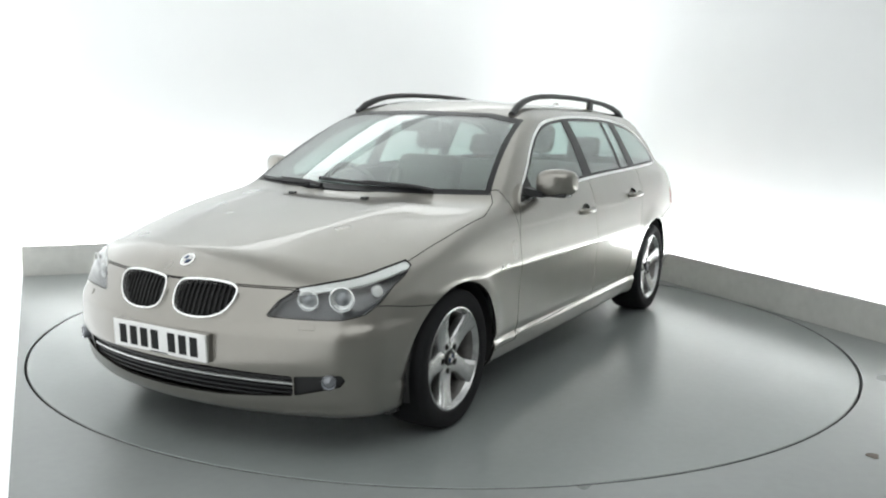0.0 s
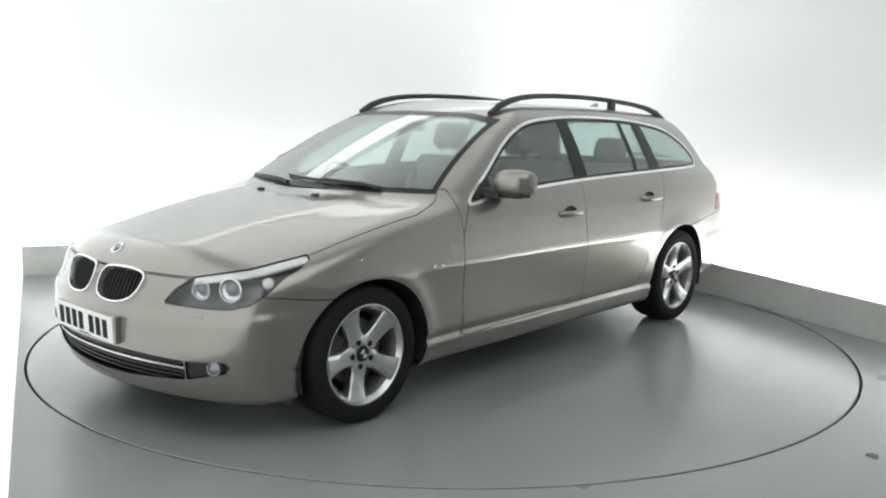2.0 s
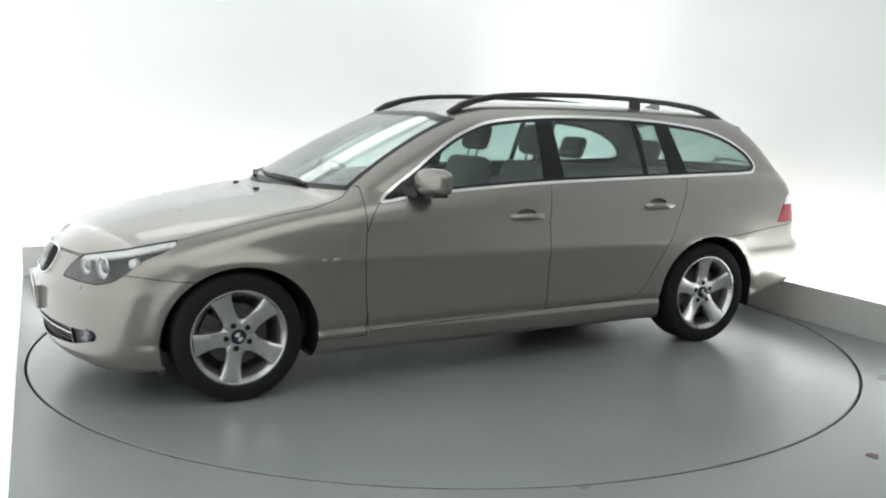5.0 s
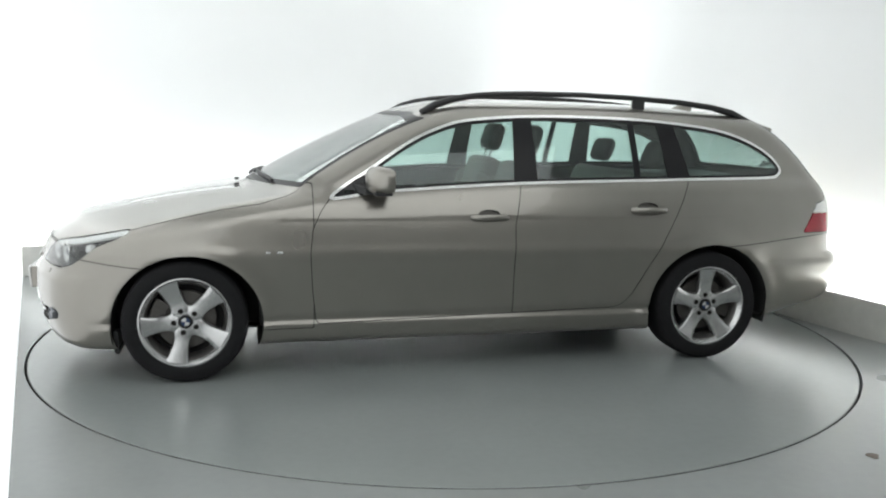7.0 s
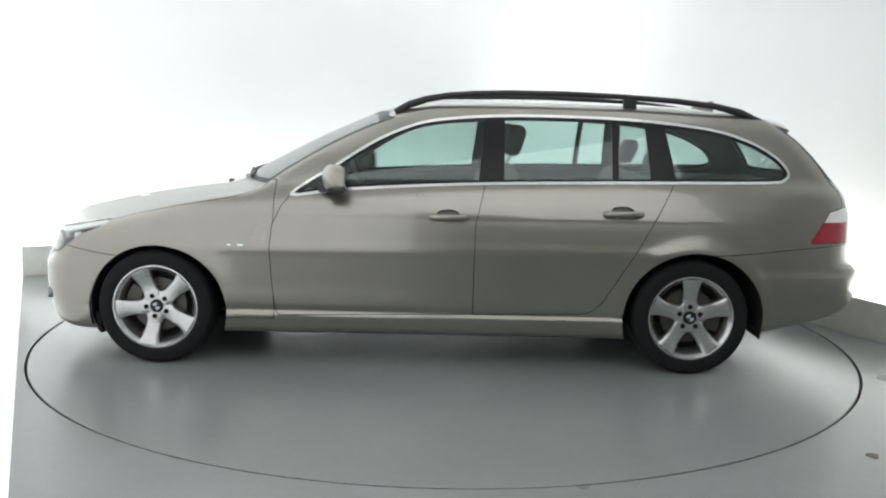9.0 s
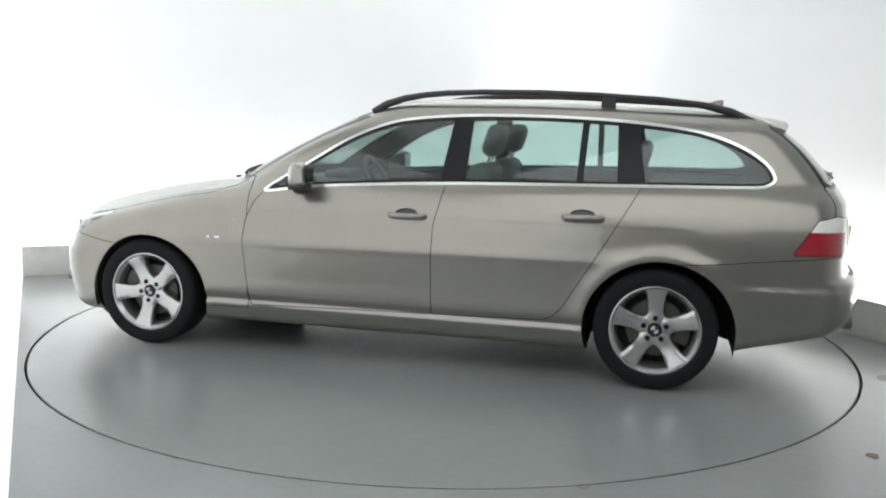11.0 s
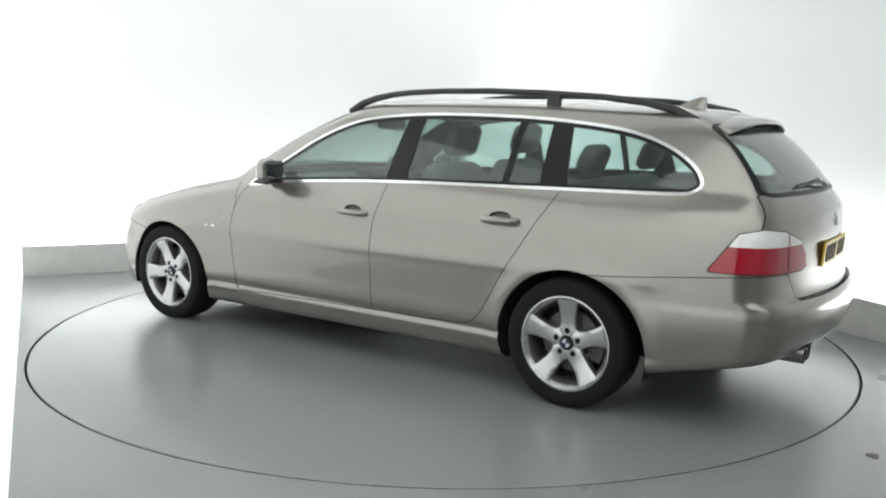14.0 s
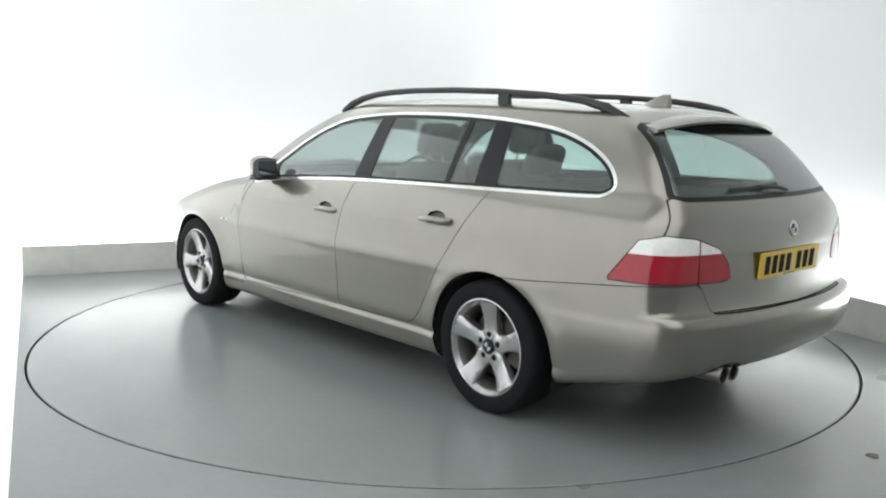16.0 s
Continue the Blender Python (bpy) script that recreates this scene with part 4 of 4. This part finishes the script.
def roundel(parent, m, r):
    bm = bmesh.new()
    lathe(bm, [(r, -0.004), (r, 0.003), (r * 0.9, 0.006), (r * 0.68, 0.005), (0.001, 0.006)], 36, "z")
    bmesh.ops.transform(bm, matrix=m, verts=bm.verts[:])
    ob = part("emblem", bm, SATIN, parent, "small round silver and blue emblem", True)
    bm = bmesh.new()
    for q in range(4):
        fan = [bm.verts.new((0, 0, 0.0075))] + [bm.verts.new((0.62 * r * math.cos(q * math.pi / 2 + i * math.pi / 12), 0.62 * r * math.sin(q * math.pi / 2 + i * math.pi / 12), 0.0072)) for i in range(7)]
        for i in range(1, 7):
            bm.faces.new((fan[0], fan[i], fan[i + 1])).material_index = q % 2
    bmesh.ops.transform(bm, matrix=m, verts=bm.verts[:])
    part("emblem_face", bm, [BADGE_W, BLUE], ob)


roundel(body["bonnet"], stuck(skin_point(2.118, 0, 1.0, (0, 0, -1)), (-1, 0, 0.5)), 0.035)
roundel(body["tailgate"], stuck(skin_point(-2.6, 0, 0.905, (1, 0, 0))), 0.036)


def number_plate(parent, m, face, label):
    bm = bmesh.new()
    box(bm, -0.260, 0.260, -0.0555, 0.0555, 0.0, 0.010, 0.003)
    bmesh.ops.transform(bm, matrix=m, verts=bm.verts[:])
    ob = part("number_plate", bm, face, parent, label)
    x = -0.226
    for k in range(7):
        if k == 4:
            x += 0.033
        bm = bmesh.new()
        box(bm, x + 0.003, x + 0.044, -0.0395, 0.0395, 0.0095, 0.0112)
        bmesh.ops.transform(bm, matrix=m, verts=bm.verts[:])
        part("plate_bar", bm, INK, ob)
        x += 0.061
    bm = bmesh.new()
    box(bm, -0.05, 0.05, -0.0525, -0.0480, 0.0095, 0.0105)
    bmesh.ops.transform(bm, matrix=m, verts=bm.verts[:])
    part("plate_line", bm, INK, ob)


number_plate(body["front_bumper"], Matrix.Translation((2.277, 0, 0.447)) @ Matrix(((0, 0, 1, 0), (1, 0, 0, 0), (0, 1, 0, 0), (0, 0, 0, 1))) @ pose(0, 0, 0, 3, 0, 0), PLATE_W, "white front plate with dark bars")
number_plate(body["tailgate"], Matrix.Translation((-2.420, 0.03, 0.765)) @ Matrix(((0, 0, -1, 0), (-1, 0, 0, 0), (0, 1, 0, 0), (0, 0, 0, 1))) @ pose(0, 0, 0, 4, 0, 0), PLATE_Y, "yellow rear plate with dark bars")

# a plinth behind the front plate
bm = bmesh.new()
box(bm, 2.220, 2.2765, -0.262, 0.262, 0.388, 0.506, 0.008)
part("plate_holder", bm, PAINT, body["front_bumper"])


def roof_rail(sd):
    pts = [(0.18, 0.530, 1.372), (0.10, 0.525, 1.418), (0.0, 0.520, 1.450), (-0.12, 0.515, 1.472), (-0.25, 0.510, 1.484), (-0.45, 0.506, 1.492), (-0.77, 0.502, 1.493), (-1.08, 0.500, 1.484), (-1.40, 0.496, 1.465), (-1.62, 0.492, 1.440), (-1.76, 0.492, 1.408), (-1.88, 0.494, 1.355)]
    rad = [0.020, 0.021, 0.019, 0.0165, 0.016, 0.0155, 0.0155, 0.0155, 0.016, 0.018, 0.021, 0.018]
    bm = bmesh.new()
    fine = []
    fr = []
    for i in range(len(pts) - 1):
        for s in range(4):
            t = s / 4
            fine.append([pts[i][k] * (1 - t) + pts[i + 1][k] * t for k in range(3)])
            fr.append(rad[i] * (1 - t) + rad[i + 1] * t)
    fine.append(pts[-1])
    fr.append(rad[-1])
    tube(bm, [(p[0], sd * p[1], p[2]) for p in fine], fr, 12, 1.0)
    rail = part("roof_rail", bm, BLACK, car, "satin black roof rail", True)
    for x, z0, z1, w in ((-1.135, 1.385, 1.478, 0.038),):
        bm = bmesh.new()
        box(bm, x - w, x + w, sd * 0.500 - 0.013, sd * 0.500 + 0.013, z0, z1, 0.006)
        part("rail_foot", bm, BLACK, rail)


for sd in (1, -1):
    roof_rail(sd)

# roof aerial fin
bm = bmesh.new()
rows = []
for x, z, w in ((-1.585, 1.416, 0.006), (-1.625, 1.440, 0.022), (-1.675, 1.464, 0.027), (-1.725, 1.480, 0.024), (-1.752, 1.480, 0.016)):
    base = 1.395
    rows.append([bm.verts.new(p) for p in ((x, w * 1.7, base), (x, w * 1.2, base + (z - base) * 0.6), (x, w * 0.5, z), (x, -w * 0.5, z), (x, -w * 1.2, base + (z - base) * 0.6), (x, -w * 1.7, base))])
for a, b in zip(rows, rows[1:]):
    for k in range(5):
        bm.faces.new((a[k], a[k + 1], b[k + 1], b[k]))
bm.faces.new(rows[0])
bm.faces.new(rows[-1])
part("aerial_fin", bm, PAINT, car, "body-coloured shark-fin aerial", True)

# roof-edge spoiler with a dark lower face
bm = bmesh.new()
rows = []
for k in range(25):
    y = -0.505 + 1.01 * k / 24
    q = (abs(y) / 0.53)
    bow, dip = 0.055 * q ** 2.4, 0.052 * q ** 2.2
    rows.append([bm.verts.new((x + bow * s, y, z - dip)) for x, z, s in ((-1.86, 1.390, 0.2), (-1.93, 1.391, 0.5), (-2.02, 1.382, 0.8), (-2.078, 1.369, 1), (-2.087, 1.361, 1), (-2.080, 1.351, 1), (-2.03, 1.344, 0.8), (-1.96, 1.345, 0.5), (-1.86, 1.364, 0.2))])
for a, b in zip(rows, rows[1:]):
    for k in range(9):
        f = bm.faces.new((a[k], a[(k + 1) % 9], b[(k + 1) % 9], b[k]))
        f.material_index = 1 if k in (5, 6, 7) else 0
bm.faces.new(rows[0])
bm.faces.new(rows[-1])
part("spoiler", bm, [PAINT, GLOSSBLACK], body["tailgate"], "body-coloured roof-edge spoiler", True)


# door mirror colour lowered to stand for a dark reflection
MIRROR = shader("darkened_mirror", (0.14, 0.15, 0.16), 0.03, 1.0)


def door_mirror(k, sd):
    """The mirror is one closed pod on a dark foot."""
    bm = bmesh.new()
    rows = []
    for y, h, d, x, z in ((0.835, 0.040, 0.030, 0.500, 1.023), (0.852, 0.060, 0.046, 0.492, 1.025), (0.885, 0.069, 0.056, 0.482, 1.027), (0.93, 0.071, 0.060, 0.468, 1.028), (0.975, 0.067, 0.056, 0.450, 1.028), (1.005, 0.056, 0.044, 0.435, 1.027), (1.020, 0.036, 0.026, 0.425, 1.026)):
        row = []
        for i in range(20):
            a = 2 * math.pi * i / 20
            c, s = math.cos(a), math.sin(a)
            cx = max(-0.72, math.copysign(abs(c) ** 0.75, c))
            row.append(bm.verts.new((x + d * cx, sd * (y + 0.012), z + h * math.copysign(abs(s) ** 0.75, s))))
        rows.append(row)
    for a, b in zip(rows, rows[1:]):
        for i in range(20):
            bm.faces.new((a[i], a[(i + 1) % 20], b[(i + 1) % 20], b[i]))
    bm.faces.new(rows[0])
    bm.faces.new(rows[-1])
    pod = part("door_mirror", bm, PAINT, body["doors"][k], "body-coloured door mirror on a black foot", True)
    bm = bmesh.new()
    box(bm, 0.404, 0.428, sd * 0.937 - 0.068, sd * 0.937 + 0.068, 0.980, 1.074, 0.011)
    part("mirror_glass", bm, MIRROR, pod, "mirror glass with a dark reflection put into its colour")
    bm = bmesh.new()
    box(bm, 0.412, 0.436, sd * 0.937 - 0.076, sd * 0.937 + 0.076, 0.972, 1.082, 0.011)
    part("mirror_bezel", bm, BLACK, pod, "black bezel")
    bm = bmesh.new()
    box(bm, 0.412, 0.505, sd * 0.942 - 0.080, sd * 0.942 + 0.060, 0.952, 0.972, 0.009)
    part("mirror_base", bm, BLACK, pod, "black lower shell")
    bm = bmesh.new()
    rows = [[bm.verts.new((x + dx, sd * y, z + dz)) for dx, dz in ((-w, -h), (w, -h), (w, h), (-w, h))] for x, y, z, w, h in ((0.56, 0.775, 0.985, 0.055, 0.022), (0.535, 0.82, 0.978, 0.045, 0.020), (0.50, 0.885, 0.965, 0.034, 0.016))]
    for a, b in zip(rows, rows[1:]):
        for i in range(4):
            bm.faces.new((a[i], a[(i + 1) % 4], b[(i + 1) % 4], b[i]))
    bm.faces.new(rows[0])
    bm.faces.new(rows[-1])
    part("mirror_foot", bm, BLACK, pod, "black foot")
    # black triangle at the window's front corner
    bm = bmesh.new()
    tri = [skin_point(x, sd * 1.1, z, (0, -sd, 0)) for x, z in ((0.655, 0.968), (0.50, 0.965), (0.50, 1.075))]
    lo = [bm.verts.new(p + Vector((0, sd * 0.004, 0))) for p in tri]
    hi = [bm.verts.new(p - Vector((0, sd * 0.010, 0))) for p in tri]
    bm.faces.new(lo)
    bm.faces.new(hi[::-1])
    for i in range(3):
        bm.faces.new((lo[i], lo[(i + 1) % 3], hi[(i + 1) % 3], hi[i]))
    part("mirror_sail", bm, BLACK, pod, "black corner panel")


for k, sd in enumerate((1, -1)):
    door_mirror(k, sd)
    # small bright marks on the wing behind the wheel
    for x, w in ((1.028, 0.011), (0.970, 0.016)):
        p = skin_point(x, sd * 1.1, 0.660, (0, -sd, 0))
        bm = bmesh.new()
        box(bm, x - w, x + w, p.y - 0.003, p.y + 0.003, 0.654, 0.667, 0.002)
        part("wing_badge", bm, SATIN, body["wings"][k], "small bright wing badge")
    # headlamp washer lid on the bumper
    p = skin_point(2.4, sd * 0.615, 0.549, (-1, 0, 0))
    m = stuck(p)
    bm = bmesh.new()
    box(bm, -0.032, 0.032, -0.012, 0.012, -0.004, 0.003, 0.002)
    bmesh.ops.transform(bm, matrix=m, verts=bm.verts[:])
    part("washer_lid", bm, PAINT, body["front_bumper"])
    # bonnet washer jets
    p = skin_point(1.18, sd * 0.225, 1.1, (0, 0, -1))
    bm = bmesh.new()
    box(bm, -0.014, 0.014, -0.018, 0.018, -0.004, 0.010, 0.004, Matrix.Translation(p))
    part("washer_jet", bm, BLACK, body["bonnet"], "black washer jet")

# dark deflectors behind the front bumper, ahead of the wheels
for sd in (1, -1):
    bm = bmesh.new()
    rows = [[bm.verts.new((x, sd * y, z)) for y, z in ((0.46, 0.20), (0.46, 0.135), (0.78, 0.135), (0.815, 0.16), (0.825, 0.26), (0.78, 0.26))] for x in (1.765, 1.785)]
    for k in range(6):
        bm.faces.new((rows[0][k], rows[0][(k + 1) % 6], rows[1][(k + 1) % 6], rows[1][k]))
    bm.faces.new(rows[0])
    bm.faces.new(rows[1])
    part("air_deflector", bm, BLACK, body["front_bumper"], "black air deflector ahead of the wheel")

# twin exhaust tips
STEEL = shader("dark_steel", (0.22, 0.21, 0.20), 0.3, 0.9, grain=0.1, scale=30)
for y in (0.437, 0.513):
    bm = bmesh.new()
    lathe(bm, [(0.036, 2.18), (0.037, 2.472), (0.035, 2.476), (0.032, 2.472), (0.030, 2.30)], 28, "x", (0, 0, 0))
    bmesh.ops.scale(bm, vec=(-1, 1, 1), verts=bm.verts[:])
    bmesh.ops.translate(bm, vec=(0.050, y, 0.341), verts=bm.verts[:])
    part("exhaust_tip", bm, STEEL, car, "steel exhaust tip", True)
    bm = bmesh.new()
    lathe(bm, [(0.031, -2.40), (0.001, -2.38)], 20, "x", (0.03, y, 0.341))
    part("exhaust_bore", bm, UNDER, car)


def wiper(name, parent, a, b, way, pivot):
    """A wiper blade that lies on the glass from a to b, with an arm from its pivot."""
    n = 8
    pts = []
    for i in range(n + 1):
        p = Vector(a).lerp(Vector(b), i / n)
        q = skin_point(*p, way)
        pts.append(q + skin_normal(q) * 0.010)
    bm = bmesh.new()
    tube(bm, pts, 0.0062, 8, 1.3)
    blade = part(name, bm, BLACK, parent, "black wiper blade", True)
    mid = pts[n // 2] + skin_normal(pts[n // 2]) * 0.012
    q = skin_point(*pivot, way)
    q = q + skin_normal(q) * 0.012
    bm = bmesh.new()
    tube(bm, [q, q.lerp(mid, 0.3) + skin_normal(q) * 0.010, mid], [0.010, 0.008, 0.006], 8)
    part("wiper_arm", bm, BLACK, blade, "black wiper arm", True)


wiper("wiper", body["screen"], (1.25, -0.16, 1.016), (1.15, 0.44, 0.996), (-1, 0, 0), (1.25, 0.50, 0.986))
wiper("wiper", body["screen"], (1.2, -0.68, 0.992), (1.3, -0.20, 0.990), (-1, 0, 0), (1.28, -0.10, 0.985))
wiper("rear_wiper", body["rear"], (-2.5, 0.36, 1.070), (-2.6, 0.0, 1.085), (1, 0, 0), (-2.6, -0.05, 1.055))


# ---- the cabin ----
def soft_box(bm, x0, x1, y0, y1, z0, z1, r, turn=None):
    return box(bm, x0, x1, y0, y1, z0, z1, r, turn)


def car_seat(x, y, name="front_seat"):
    bm = bmesh.new()
    soft_box(bm, x - 0.26, x + 0.27, y - 0.25, y + 0.25, 0.36, 0.56, 0.05)
    seat = part(name, bm, SEAT, car, "beige leather front seat", True)
    lean = Matrix.Translation((x - 0.22, y, 0.52)) @ Matrix.Rotation(radians(-17), 4, "Y")
    bm = bmesh.new()
    soft_box(bm, -0.07, 0.07, -0.235, 0.235, -0.02, 0.60, 0.06, lean)
    soft_box(bm, 0.0, 0.105, -0.255, -0.17, 0.03, 0.48, 0.035, lean)
    soft_box(bm, 0.0, 0.105, 0.17, 0.255, 0.03, 0.48, 0.035, lean)
    part("backrest", bm, SEAT, seat, "", True)
    bm = bmesh.new()
    soft_box(bm, -0.045, 0.05, -0.135, 0.135, 0.645, 0.83, 0.045, lean)
    part("headrest", bm, TRIM, seat, "dark headrest", True)
    for dy in (-0.06, 0.06):
        bm = bmesh.new()
        tube(bm, [lean @ Vector((0, dy, 0.56)), lean @ Vector((0, dy, 0.70))], 0.007, 8)
        part("headrest_post", bm, SATIN, seat)


for y in (0.37, -0.37):
    car_seat(-0.07, y)
bm = bmesh.new()
soft_box(bm, -1.10, -0.62, -0.66, 0.66, 0.38, 0.58, 0.05)
bench = part("rear_bench", bm, SEAT, car, "beige leather rear bench", True)
lean = Matrix.Translation((-1.08, 0, 0.55)) @ Matrix.Rotation(radians(-22), 4, "Y")
bm = bmesh.new()
soft_box(bm, -0.07, 0.07, -0.64, 0.64, -0.02, 0.52, 0.055, lean)
part("backrest", bm, SEAT, bench, "", True)
for y in (0.40, -0.40):
    bm = bmesh.new()
    soft_box(bm, -0.04, 0.045, y - 0.125, y + 0.125, 0.565, 0.73, 0.045, lean)
    part("headrest", bm, TRIM, bench, "dark headrest", True)
bm = bmesh.new()
prof = [(1.09, 0.925), (0.98, 0.945), (0.80, 0.940), (0.66, 0.925), (0.60, 0.88), (0.57, 0.78), (0.60, 0.50), (1.12, 0.45)]
rows = [[bm.verts.new((x - 0.42 * max(0, abs(y) - 0.25) * (x > 0.9), y, z)) for x, z in prof] for y in (-0.70, -0.5, -0.25, 0, 0.25, 0.5, 0.70)]
for a, b in zip(rows, rows[1:]):
    for k in range(len(prof)):
        bm.faces.new((a[k], a[(k + 1) % len(prof)], b[(k + 1) % len(prof)], b[k]))
bm.faces.new(rows[0])
bm.faces.new(rows[-1])
dash = part("dashboard", bm, TRIM, car, "dark dashboard", True)
bm = bmesh.new()
soft_box(bm, 0.60, 0.78, -0.55, -0.20, 0.92, 0.985, 0.03)
part("instrument_hood", bm, TRIM, dash, "", True)
bm = bmesh.new()
m = Matrix.Translation((0.44, -0.37, 0.90)) @ Matrix.Rotation(radians(-64), 4, "Y")
pts = [m @ Vector((0.185 * math.cos(2 * math.pi * k / 40), 0.185 * math.sin(2 * math.pi * k / 40), 0)) for k in range(41)]
tube(bm, pts, 0.016, 10)
wheel_s = part("steering_wheel", bm, TRIM, car, "dark leather steering wheel", True)
bm = bmesh.new()
soft_box(bm, -0.075, 0.075, -0.085, 0.085, -0.03, 0.02, 0.02, m)
soft_box(bm, -0.02, 0.02, -0.18, 0.18, -0.012, 0.006, 0.005, m)
soft_box(bm, -0.18, 0.0, -0.022, 0.022, -0.012, 0.006, 0.005, m)
part("wheel_hub", bm, TRIM, wheel_s, "", True)
bm = bmesh.new()
soft_box(bm, 0.27, 0.31, -0.13, 0.13, 1.265, 1.335, 0.015)
soft_box(bm, 0.29, 0.335, -0.04, 0.04, 1.32, 1.355, 0.01)
part("rear_view_mirror", bm, TRIM, car, "dark interior mirror", True)
bm = bmesh.new()
soft_box(bm, -1.02, 1.02, -0.78, 0.78, 0.20, 0.30, 0.02)
soft_box(bm, -2.15, -1.02, -0.48, 0.48, 0.24, 0.32, 0.02)
soft_box(bm, 1.0, 1.9, -0.48, 0.48, 0.20, 0.55, 0.02)
soft_box(bm, -2.25, -1.28, -0.49, 0.49, 0.30, 0.60, 0.02)
soft_box(bm, -0.30, 0.62, -0.12, 0.12, 0.30, 0.66, 0.03)
soft_box(bm, 1.03, 1.07, -0.66, 0.66, 0.22, 0.87, 0.01)
part("cabin_floor", bm, TRIM, car, "dark carpet and console")
bm = bmesh.new()
soft_box(bm, -2.20, -1.36, -0.63, 0.63, 0.985, 1.0, 0.005)
part("load_cover", bm, TRIM, car, "dark roller load cover")


def motions():
    rows, turn = [], []
    for t, a in HEADING:
        m = pose(0, 0, 0, 0, 0, a)
        rows.append((t, m @ Matrix.Translation((-AXIS[0], -AXIS[1], 0.002))))
        turn.append((t, m))
    walk(car, rows)
    walk(turntable, turn)


motions()
